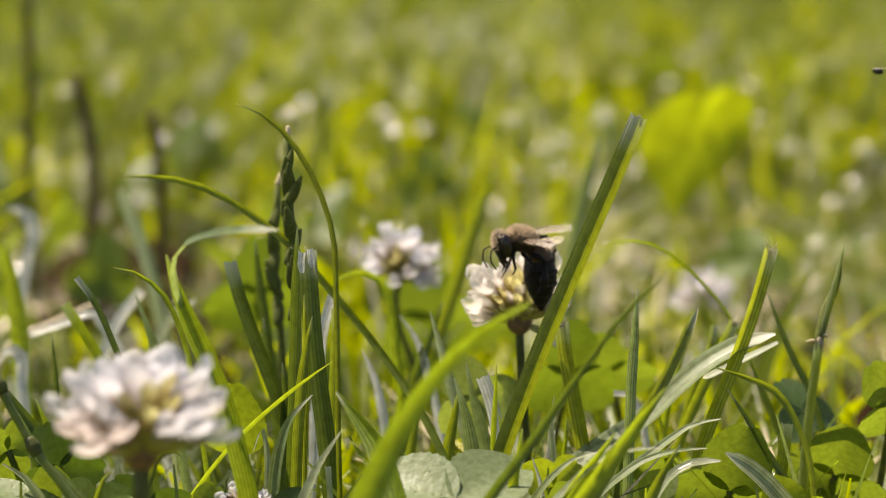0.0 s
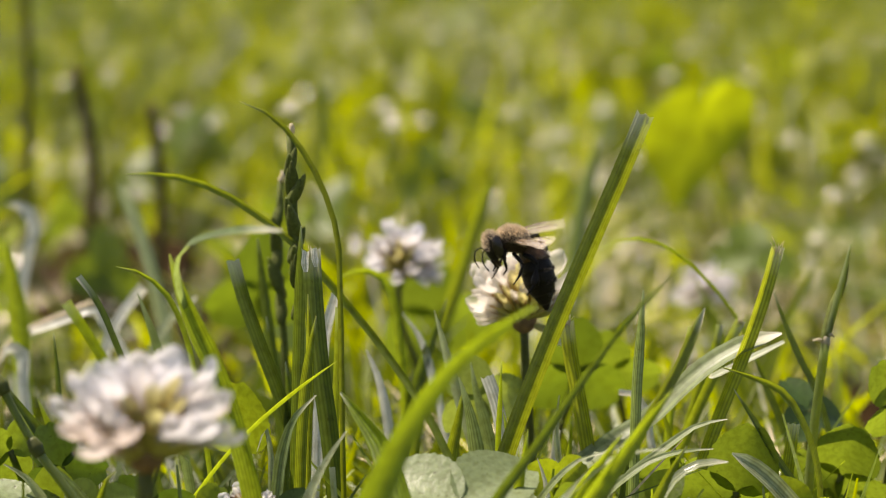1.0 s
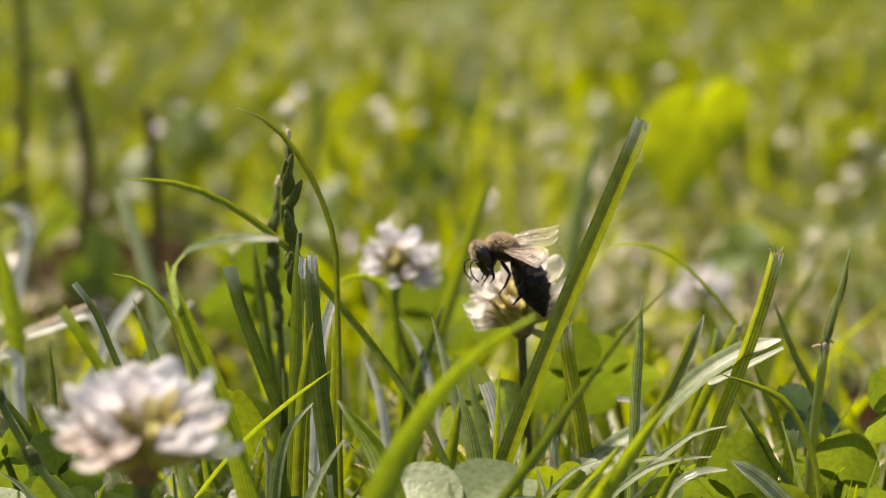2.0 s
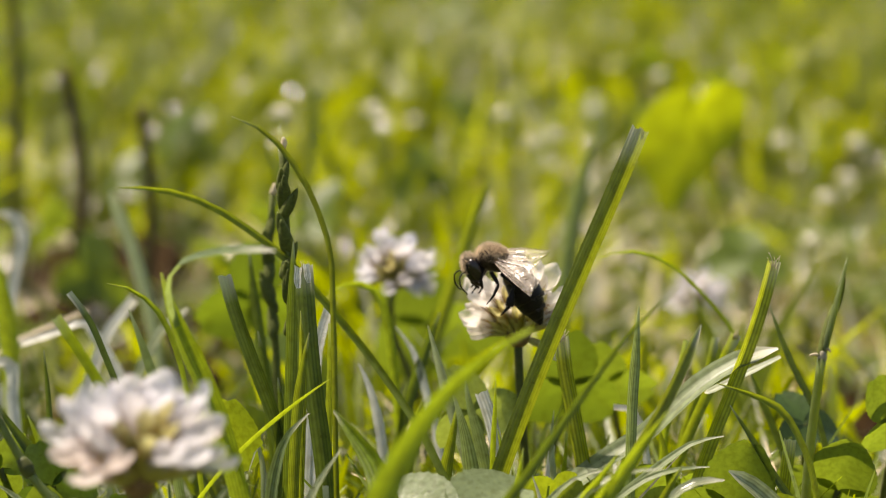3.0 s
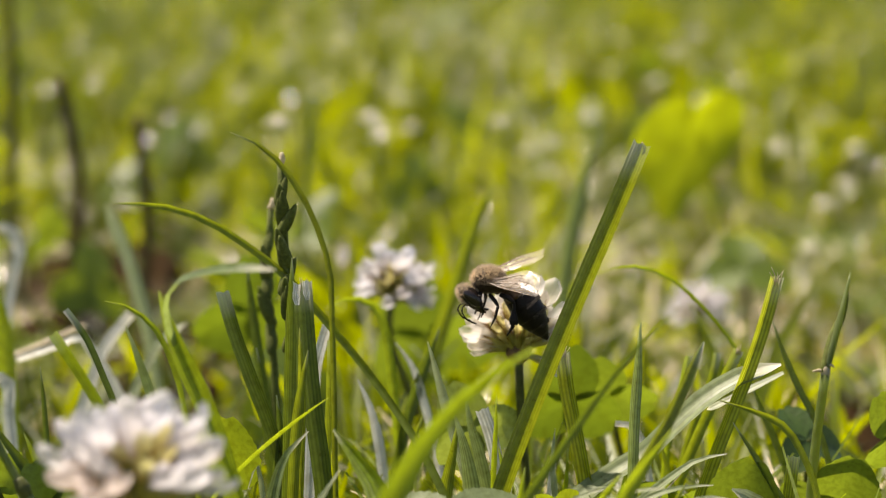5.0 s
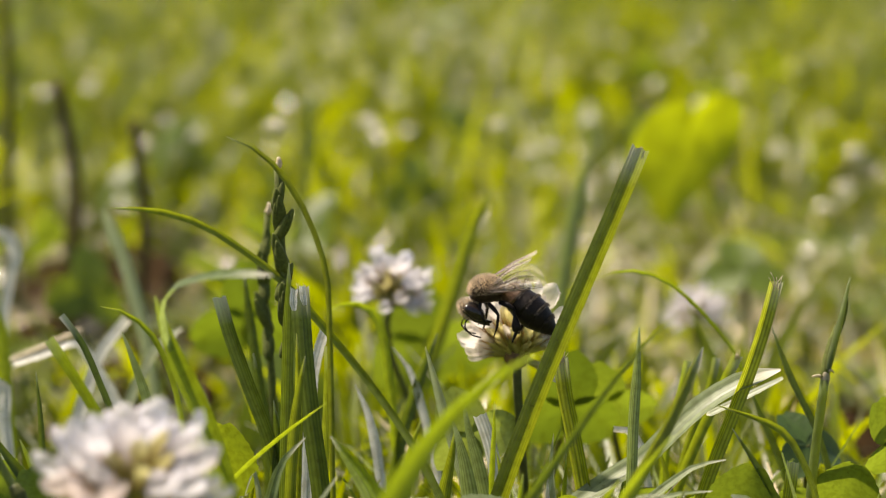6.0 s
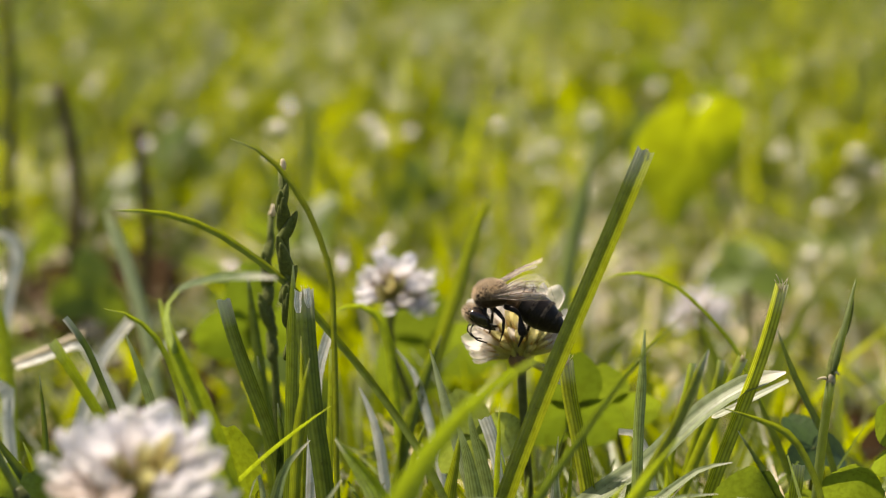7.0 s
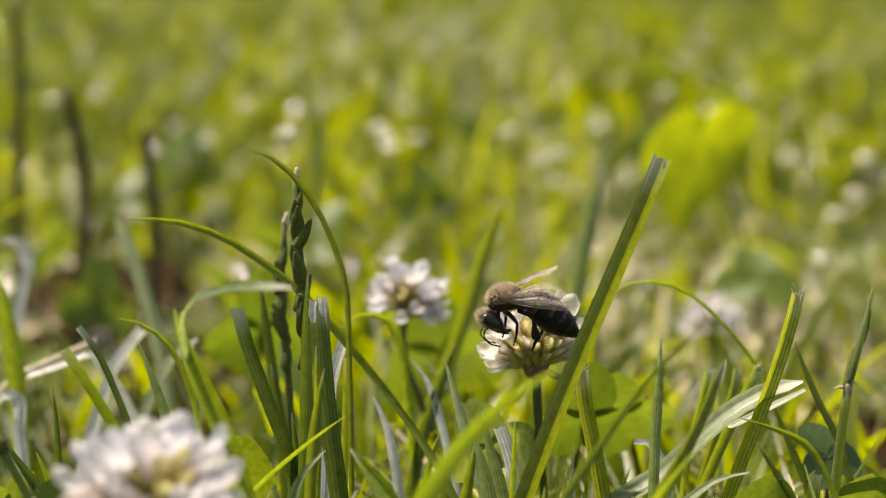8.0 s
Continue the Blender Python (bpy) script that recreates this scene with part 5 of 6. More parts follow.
grass_blade(tuft, "fresh green blade in the turf", LEAF, 1.25, [(-0.0056, 0.0002, 0.0000), (-0.0045, 0.0019, 0.0248), (-0.0040, 0.0027, 0.0303), (-0.0033, 0.0033, 0.0345), (-0.0023, 0.0037, 0.0373)], turn=10, tip="point", fold=0.25, up=0.15, taper=0.19)
grass_blade(tuft, "fresh green blade beside low clover", LEAF, 1.73, [(-0.0017, -0.0138, 0.0000), (-0.0001, -0.0119, 0.0266), (0.0005, -0.0112, 0.0320), (0.0013, -0.0106, 0.0360), (0.0018, -0.0102, 0.0393)], turn=10, tip="point", fold=0.25, up=0.15, taper=0.21)
tuft = grass_tuft("tuft of yellow-green mown grass among clover", (-0.0005, 0.0213, 0.0))
grass_blade(tuft, "pale curled grass blade", DRY_SUN_WHITE, 1.11, [(0.0029, 0.0212, 0.0000), (-0.0025, 0.0236, 0.0356), (-0.0037, 0.0241, 0.0393), (-0.0049, 0.0244, 0.0411), (-0.0061, 0.0246, 0.0426)], turn=-31, tip="point", fold=0.25, up=1.25, taper=0.16)
grass_blade(tuft, "yellow-green blade arching under the flower", LIME, 1.19, [(-0.0039, 0.0214, 0.0000), (-0.0066, 0.0241, 0.0393), (-0.0072, 0.0247, 0.0437), (-0.0087, 0.0252, 0.0472), (-0.0115, 0.0254, 0.0482), (-0.0146, 0.0252, 0.0472)], turn=10, tip="point", fold=0.25, up=-0.35, taper=0.13)
tuft = grass_tuft("tuft of yellow-green mown grass among clover", (0.0060, -0.0208, 0.0))
grass_blade(tuft, "long slender arching grass blade with fine pointed tip", LEAF, 0.95, [(0.0100, -0.0298, 0.0000), (-0.0011, -0.0168, 0.0353), (-0.0031, -0.0145, 0.0385), (-0.0054, -0.0122, 0.0414), (-0.0088, -0.0097, 0.0456), (-0.0136, -0.0071, 0.0509), (-0.0184, -0.0045, 0.0558), (-0.0233, -0.0021, 0.0592), (-0.0282, 0.0001, 0.0618), (-0.0339, 0.0022, 0.0632), (-0.0395, 0.0041, 0.0632)], turn=5, tip="point", fold=0.25, up=-0.35, taper=0.09)
grass_blade(tuft, "pale blue-green pointed grass blade", PALE, 1.23, [(0.0076, -0.0044, 0.0000), (0.0031, -0.0023, 0.0304), (0.0008, -0.0012, 0.0382), (-0.0007, -0.0005, 0.0437), (-0.0017, -0.0000, 0.0471)], turn=-31, tip="point", fold=0.25, up=1.25, taper=0.15)
grass_blade(tuft, "tall thick mown grass blade folded along its midrib", OLIVE, 2.14, [(0.0007, -0.0205, 0.0000), (0.0065, -0.0181, 0.0326), (0.0093, -0.0170, 0.0403), (0.0125, -0.0159, 0.0483), (0.0167, -0.0145, 0.0581), (0.0203, -0.0133, 0.0664), (0.0226, -0.0125, 0.0719)], turn=12, tip="cut", fold=-0.20, up=0.15, taper=0.12)
grass_blade(tuft, "glossy drooping grass blade", SHINE, 1.01, [(0.0019, -0.0297, 0.0000), (0.0169, -0.0275, 0.0300), (0.0195, -0.0272, 0.0325), (0.0226, -0.0269, 0.0346), (0.0264, -0.0267, 0.0357), (0.0297, -0.0266, 0.0359)], turn=-31, tip="point", fold=0.25, up=1.25, taper=0.14)
grass_blade(tuft, "blade of dry grass coloured sunlit white", DRY_SUN_WHITE, 1.61, [(0.0086, -0.0114, 0.0000), (0.0067, -0.0092, 0.0316), (0.0063, -0.0087, 0.0349), (0.0056, -0.0083, 0.0379), (0.0047, -0.0080, 0.0404)], turn=-31, tip="cut", fold=0.25, up=1.25, taper=0.20)
grass_blade(tuft, "narrow yellow-green grass blade", LIME, 0.78, [(0.0053, -0.0195, 0.0000), (0.0058, -0.0173, 0.0314), (0.0059, -0.0167, 0.0359), (0.0061, -0.0161, 0.0398), (0.0062, -0.0156, 0.0437)], turn=30, tip="point", fold=0.25, up=-0.35, taper=0.14)
grass_blade(tuft, "pale striped blade standing in the shade", BLUE, 1.96, [(0.0055, -0.0196, 0.0000), (0.0038, -0.0176, 0.0295), (0.0033, -0.0170, 0.0340), (0.0024, -0.0163, 0.0385), (0.0013, -0.0159, 0.0419)], turn=10, tip="point", fold=0.25, up=0.9, taper=0.21)
grass_blade(tuft, "yellow-green blade by the stem", LIME, 1.35, [(0.0061, -0.0377, 0.0000), (0.0076, -0.0355, 0.0312), (0.0079, -0.0351, 0.0343), (0.0085, -0.0346, 0.0373), (0.0088, -0.0343, 0.0397)], turn=10, tip="point", fold=0.25, up=-0.35, taper=0.19)
grass_blade(tuft, "fresh yellow-green blade low down", LIME, 1.19, [(0.0078, -0.0148, 0.0000), (0.0076, -0.0130, 0.0257), (0.0075, -0.0125, 0.0296), (0.0072, -0.0119, 0.0336), (0.0065, -0.0115, 0.0369)], turn=10, tip="point", fold=0.25, up=-0.35, taper=0.19)
fray(tuft, (0.0226, -0.0126, 0.0718), (0.3, 0, 0.8), 0.5, 5)
tuft = grass_tuft("tuft of yellow-green mown grass among clover", (0.0025, -0.0570, 0.0))
grass_blade(tuft, "blue-green grass blade with pale rounded tip", OLIVE, 1.33, [(0.0022, -0.0663, 0.0000), (0.0164, -0.0469, 0.0359), (0.0202, -0.0417, 0.0407), (0.0239, -0.0365, 0.0452), (0.0265, -0.0314, 0.0489), (0.0285, -0.0264, 0.0518)], turn=20, tip="round", fold=0.25, up=0.15, taper=0.10)
grass_blade(tuft, "yellow-green blade low down", LIME, 1.53, [(0.0028, -0.0476, 0.0000), (0.0130, -0.0452, 0.0337), (0.0147, -0.0448, 0.0366), (0.0165, -0.0445, 0.0389), (0.0183, -0.0441, 0.0413)], turn=10, tip="point", fold=0.25, up=-0.35, taper=0.18)
tuft = grass_tuft("tuft of yellow-green mown grass among clover", (0.0135, -0.0078, 0.0))
grass_blade(tuft, "short ribbed mown grass blade with dry tip", RIBBED, 1.82, [(0.0194, -0.0102, 0.0000), (0.0164, -0.0079, 0.0334), (0.0154, -0.0071, 0.0387), (0.0146, -0.0066, 0.0427), (0.0141, -0.0060, 0.0467)], turn=-15, tip="cut", fold=0.45, up=0.15, taper=0.18)
grass_blade(tuft, "pale blade in the turf, coloured as sunlit", PALE, 0.81, [(0.0162, -0.0097, 0.0000), (0.0140, -0.0079, 0.0258), (0.0133, -0.0074, 0.0299), (0.0130, -0.0067, 0.0345), (0.0133, -0.0063, 0.0379)], turn=-31, tip="point", fold=0.25, up=1.25, taper=0.16)
grass_blade(tuft, "blue-green blade in the shade", BLUE, 1.65, [(0.0084, -0.0045, 0.0000), (0.0055, -0.0025, 0.0287), (0.0045, -0.0019, 0.0335), (0.0034, -0.0013, 0.0375), (0.0027, -0.0008, 0.0409)], turn=10, tip="point", fold=0.25, up=0.9, taper=0.20)
grass_blade(tuft, "fresh yellow-green blade beside the stem", LIME, 0.81, [(0.0128, -0.0099, 0.0000), (0.0138, -0.0081, 0.0245), (0.0140, -0.0077, 0.0278), (0.0146, -0.0071, 0.0319), (0.0148, -0.0066, 0.0355)], turn=10, tip="point", fold=0.25, up=-0.35, taper=0.18)
grass_blade(tuft, "short blade coloured sunlit white", DRY_SUN_WHITE, 0.96, [(0.0107, -0.0047, 0.0000), (0.0125, -0.0028, 0.0267), (0.0130, -0.0023, 0.0301), (0.0132, -0.0019, 0.0327)], turn=-31, tip="cut", fold=0.25, up=1.25, taper=0.20)
fray(tuft, (0.0141, -0.0060, 0.0466), (0, 0, 1), 0.9, 2)
tuft = grass_tuft("tuft of dark green mown grass among clover", (0.0161, -0.0288, 0.0))
grass_blade(tuft, "upright blue-green grass blade with white tip", BLUE, 1.30, [(0.0209, -0.0206, 0.0000), (0.0214, -0.0186, 0.0285), (0.0216, -0.0176, 0.0355), (0.0218, -0.0168, 0.0413), (0.0222, -0.0160, 0.0471), (0.0225, -0.0153, 0.0521)], turn=20, tip="point", fold=0.25, up=0.9, taper=0.14)
grass_blade(tuft, "thin dark blade low down", DEEP, 0.77, [(0.0184, -0.0247, 0.0000), (0.0198, -0.0226, 0.0288), (0.0201, -0.0222, 0.0319), (0.0204, -0.0217, 0.0351)], turn=10, tip="point", fold=0.25, up=0.15, taper=0.18)
grass_blade(tuft, "pale blade arching over low clover", PALE, 1.24, [(0.0127, -0.0346, 0.0000), (0.0232, -0.0324, 0.0312), (0.0250, -0.0320, 0.0339), (0.0278, -0.0318, 0.0355), (0.0308, -0.0317, 0.0356)], turn=-31, tip="round", fold=0.25, up=1.25, taper=0.17)
grass_blade(tuft, "short blade end coloured sunlit white", DRY_SUN_WHITE, 0.83, [(0.0141, -0.0247, 0.0000), (0.0115, -0.0226, 0.0291), (0.0109, -0.0223, 0.0319), (0.0102, -0.0220, 0.0338)], turn=-31, tip="point", fold=0.25, up=1.25, taper=0.18)
grass_blade(tuft, "fresh green blade low down by clover", LEAF, 1.46, [(0.0145, -0.0395, 0.0000), (0.0228, -0.0372, 0.0330), (0.0243, -0.0368, 0.0360), (0.0258, -0.0364, 0.0384)], turn=10, tip="point", fold=0.25, up=0.15, taper=0.19)
tuft = grass_tuft("single fresh green grass shoot among clover", (0.0200, 0.1549, 0.0))
grass_blade(tuft, "dull blue-green blade further back", BLUE, 2.92, [(0.0200, 0.1549, 0.0000), (0.0220, 0.1568, 0.0265), (0.0232, 0.1580, 0.0347), (0.0245, 0.1590, 0.0419), (0.0259, 0.1599, 0.0481), (0.0275, 0.1606, 0.0535)], turn=10, tip="point", fold=0.25, up=0.9, taper=0.20)
tuft = grass_tuft("tuft of mixed dark and yellow-green mown grass among clover", (0.0250, -0.0063, 0.0))
grass_blade(tuft, "upright yellow-green grass blade with frayed dry tip", RIBBED, 1.67, [(0.0246, -0.0124, 0.0000), (0.0299, -0.0103, 0.0299), (0.0319, -0.0095, 0.0355), (0.0339, -0.0088, 0.0405), (0.0362, -0.0080, 0.0464), (0.0379, -0.0072, 0.0517), (0.0390, -0.0066, 0.0558)], turn=15, tip="cut", fold=0.4, up=0.15, taper=0.14)
grass_blade(tuft, "green grass blade with split white tip", LEAF, 1.39, [(0.0224, -0.0004, 0.0000), (0.0283, 0.0016, 0.0286), (0.0307, 0.0024, 0.0344), (0.0335, 0.0033, 0.0403), (0.0359, 0.0040, 0.0452)], turn=20, tip="cut", fold=0.25, up=0.15, taper=0.16)
grass_blade(tuft, "fresh green blade low down", LEAF, 1.08, [(0.0297, -0.0094, 0.0000), (0.0272, -0.0074, 0.0292), (0.0265, -0.0068, 0.0332), (0.0255, -0.0064, 0.0366)], turn=10, tip="point", fold=0.25, up=0.15, taper=0.19)
grass_blade(tuft, "thin blade in the turf coloured sunlit white", DRY_SUN_WHITE, 0.98, [(0.0281, 0.0008, 0.0000), (0.0249, 0.0030, 0.0311), (0.0242, 0.0034, 0.0345), (0.0228, 0.0036, 0.0361), (0.0211, 0.0037, 0.0363)], turn=-31, tip="cut", fold=0.25, up=1.25, taper=0.17)
grass_blade(tuft, "blade coloured dark green for shade", DEEP, 1.48, [(0.0202, -0.0098, 0.0000), (0.0212, -0.0081, 0.0245), (0.0214, -0.0076, 0.0279), (0.0220, -0.0069, 0.0332), (0.0224, -0.0062, 0.0379)], turn=0, tip="point", fold=0.25, up=0.15, taper=0.20)
fray(tuft, (0.0391, -0.0066, 0.0557), (0.3, 0, 1), 1.2, 1)
fray(tuft, (0.0359, 0.0040, 0.0451), (0.3, 0, 1), 0.7, 4)
tuft = grass_tuft("tuft of pale green mown grass among clover", (0.0256, 0.0109, 0.0))
grass_blade(tuft, "short grass blade with pale cut tip", LEAF, 1.01, [(0.0250, 0.0112, 0.0000), (0.0321, 0.0137, 0.0354), (0.0341, 0.0144, 0.0404), (0.0346, 0.0148, 0.0429)], turn=10, tip="cut", fold=0.25, up=0.15, taper=0.15)
grass_blade(tuft, "fresh blade behind the stem", LIME, 1.01, [(0.0262, 0.0106, 0.0000), (0.0278, 0.0125, 0.0268), (0.0285, 0.0133, 0.0325), (0.0300, 0.0141, 0.0382), (0.0310, 0.0147, 0.0425)], turn=10, tip="cut", fold=0.25, up=-0.35, taper=0.16)
tuft = grass_tuft("tuft of glossy green mown grass among clover", (0.0408, -0.0129, 0.0))
grass_blade(tuft, "folded under-half of a glossy grass blade", SHINE, 1.08, [(0.0402, -0.0047, 0.0442), (0.0377, -0.0049, 0.0430), (0.0346, -0.0051, 0.0415), (0.0312, -0.0054, 0.0399)], turn=-31, tip="round", fold=0.1, up=1.25, taper=0.40)
grass_blade(tuft, "curling light green grass blade", LEAF, 0.85, [(0.0439, -0.0215, 0.0000), (0.0428, -0.0195, 0.0286), (0.0425, -0.0190, 0.0319), (0.0410, -0.0184, 0.0367), (0.0384, -0.0178, 0.0407), (0.0349, -0.0176, 0.0423), (0.0312, -0.0175, 0.0435)], turn=30, tip="point", fold=0.25, up=-0.35, taper=0.14)
grass_blade(tuft, "short ribbed mown grass blade", RIBBED, 1.47, [(0.0382, -0.0126, 0.0000), (0.0398, -0.0107, 0.0265), (0.0405, -0.0100, 0.0319), (0.0409, -0.0095, 0.0351)], turn=0, tip="cut", fold=0.4, up=0.15, taper=0.22)
tuft = grass_tuft("tuft of mixed dark and yellow-green mown grass among clover", (0.0496, 0.0068, 0.0))
grass_blade(tuft, "thin dark green grass blade", DEEP, 1.05, [(0.0518, 0.0004, 0.0000), (0.0490, 0.0020, 0.0235), (0.0472, 0.0030, 0.0308), (0.0455, 0.0038, 0.0363), (0.0431, 0.0045, 0.0411), (0.0412, 0.0051, 0.0456), (0.0401, 0.0055, 0.0487)], turn=35, tip="point", fold=0.25, up=0.15, taper=0.13)
grass_blade(tuft, "thin yellow-green blade curving over in a wide arc", LIME, 0.47, [(0.0484, 0.0141, 0.0000), (0.0422, 0.0162, 0.0312), (0.0397, 0.0171, 0.0377), (0.0368, 0.0179, 0.0436), (0.0327, 0.0186, 0.0485), (0.0287, 0.0190, 0.0519), (0.0251, 0.0192, 0.0532), (0.0218, 0.0192, 0.0531), (0.0194, 0.0190, 0.0521)], turn=30, tip="point", fold=0.25, up=-0.35, taper=0.08)
grass_blade(tuft, "thin dark grass blade", DEEP, 0.99, [(0.0485, 0.0061, 0.0000), (0.0414, 0.0083, 0.0325), (0.0394, 0.0089, 0.0371), (0.0380, 0.0094, 0.0406)], turn=20, tip="point", fold=0.25, up=0.15, taper=0.16)
tuft = grass_tuft("tuft of dark green mown grass among clover", (0.0514, -0.0240, 0.0))
grass_blade(tuft, "thin dark grass blade leaning over a clover leaf", DEEP, 0.91, [(0.0511, -0.0215, 0.0000), (0.0410, -0.0195, 0.0286), (0.0378, -0.0189, 0.0332), (0.0352, -0.0183, 0.0374), (0.0328, -0.0178, 0.0410)], turn=30, tip="point", fold=0.25, up=0.15, taper=0.14)
grass_blade(tuft, "pale sunlit-coloured blade lying over the clover", PALE, 2.16, [(0.0517, -0.0265, 0.0000), (0.0388, -0.0245, 0.0293), (0.0365, -0.0241, 0.0318), (0.0343, -0.0239, 0.0336), (0.0321, -0.0238, 0.0348)], turn=-31, tip="round", fold=0.25, up=1.25, taper=0.23)


# ---- the honey bee ----
def body_rings(profile, seg=18):
    """A round body along x from (x, radius_y, radius_z, z) rings."""
    verts, faces = [], []
    for x, ry, rz, z in profile:
        for j in range(seg):
            a = 2 * math.pi * j / seg
            verts.append(Vector((x, ry * math.cos(a), z + rz * math.sin(a))))
    n = len(profile)
    for i in range(n - 1):
        for j in range(seg):
            a, b = i * seg + j, i * seg + (j + 1) % seg
            faces.append((a, a + seg, b + seg, b))
    faces.append(tuple(range(seg)))
    faces.append(tuple((n - 1) * seg + j for j in range(seg))[::-1])
    return verts, faces


def fuzz(count, surface, length, seed, lean=Vector((-0.35, 0, 0.1))):
    """Fine tapering hairs on a surface; surface(r) gives a point and its normal."""
    r = random.Random(seed)
    verts, faces = [], []
    for _ in range(count):
        p, n = surface(r)
        d = (n + lean * r.uniform(0.3, 1.2) + Vector((r.gauss(0, 0.3), r.gauss(0, 0.3), r.gauss(0, 0.3)))).normalized()
        s = d.cross(Vector((r.gauss(0, 1), r.gauss(0, 1), r.gauss(0, 1)))).normalized() * 0.000017
        l = length * r.uniform(0.5, 1.15)
        o = len(verts)
        mid = p + d * l * 0.55 + Vector((r.gauss(0, 1), r.gauss(0, 1), r.gauss(0, 1))) * l * 0.06
        verts += [p - s, p + s, mid - s * 0.8, mid + s * 0.8, p + d * l]
        faces += [(o, o + 1, o + 3, o + 2), (o + 2, o + 3, o + 4)]
    return verts, faces


def on_ellipsoid(cx, cy, cz, rx, ry, rz, ok=None):
    def pick(r):
        while True:
            v = Vector((r.gauss(0, 1), r.gauss(0, 1), r.gauss(0, 1))).normalized()
            if ok is None or ok(v):
                break
        return Vector((cx + v.x * rx, cy + v.y * ry, cz + v.z * rz)), Vector((v.x / rx, v.y / ry, v.z / rz)).normalized()
    return pick


def wing_part(name, parent, length, width, side):
    """A clear pleated wing with fine veins, reaching back along -x from its root; side is +1 for the bee's left."""
    n, m = 18, 8

    def at(v, u):
        w = width * (0.16 + 0.84 * math.sin(math.pi * 0.5 * min(1.0, v / 0.68)) ** 1.3)
        if v > 0.72:
            w *= math.sqrt(max(0.02, 1 - ((v - 0.72) / 0.285) ** 2))
        y = -0.06 * width * math.sin(v * math.pi) + u * w
        z = 0.00010 * math.sin(u * 13 + v * 3) * (0.4 + v) + 0.00012 * math.sin(v * 8)
        return Vector((-v * length * (1 - 0.06 * u), side * y, z))

    verts = [at(i / n, k / m) for i in range(n + 1) for k in range(m + 1)]
    faces = [(i * (m + 1) + k, i * (m + 1) + k + 1, (i + 1) * (m + 1) + k + 1, (i + 1) * (m + 1) + k) for i in range(n) for k in range(m)]
    wing = mesh_object(name, verts, faces, MEMBRANE, parent, "clear veined wing")
    lines = [tube([at(v, 0.0) for v in (0, 0.3, 0.6, 0.9)], [0.00008, 0.00006, 0.00003], 5, 12)]
    for u, last in ((0.12, 0.72), (0.30, 0.80), (0.50, 0.86), (0.72, 0.8), (0.9, 0.6)):
        lines.append(tube([at(v * last, u) for v in (0.02, 0.35, 0.7, 1.0)], [0.00005, 0.00004, 0.00002], 5, 10))
    for v, a, b in ((0.32, 0.3, 0.72), (0.45, 0.0, 0.3), (0.52, 0.3, 0.72), (0.62, 0.12, 0.5), (0.70, 0.3, 0.72)):
        lines.append(tube([at(v, a), at(v + 0.03, (a + b) / 2), at(v + 0.05, b)], [0.00004, 0.00004, 0.00003], 5, 5))
    v, f = joined(*lines)
    mesh_object("wing_veins", v, f, VEIN, wing)
    return wing


def leg_part(name, parent, points, hind=False):
    if hind:
        a = tube(points[:3], [0.00026, 0.00034, 0.00020], 8, 8)
        b = tube(points[2:4], [0.00015, 0.00018, 0.00034, 0.00052, 0.00046], 9, 10)
        c = tube(points[3:], [0.00024, 0.00016, 0.00007], 7, 8)
        v, f = joined(a, b, c)
    else:
        a = tube(points[:3], [0.00024, 0.00026, 0.00016], 8, 8)
        b = tube(points[2:4], [0.00017, 0.00018, 0.00014], 8, 5)
        c = tube(points[3:], [0.00014, 0.00009, 0.00006], 7, 8)
        v, f = joined(a, b, c)
    return mesh_object(name, v, f, BLACK, parent)


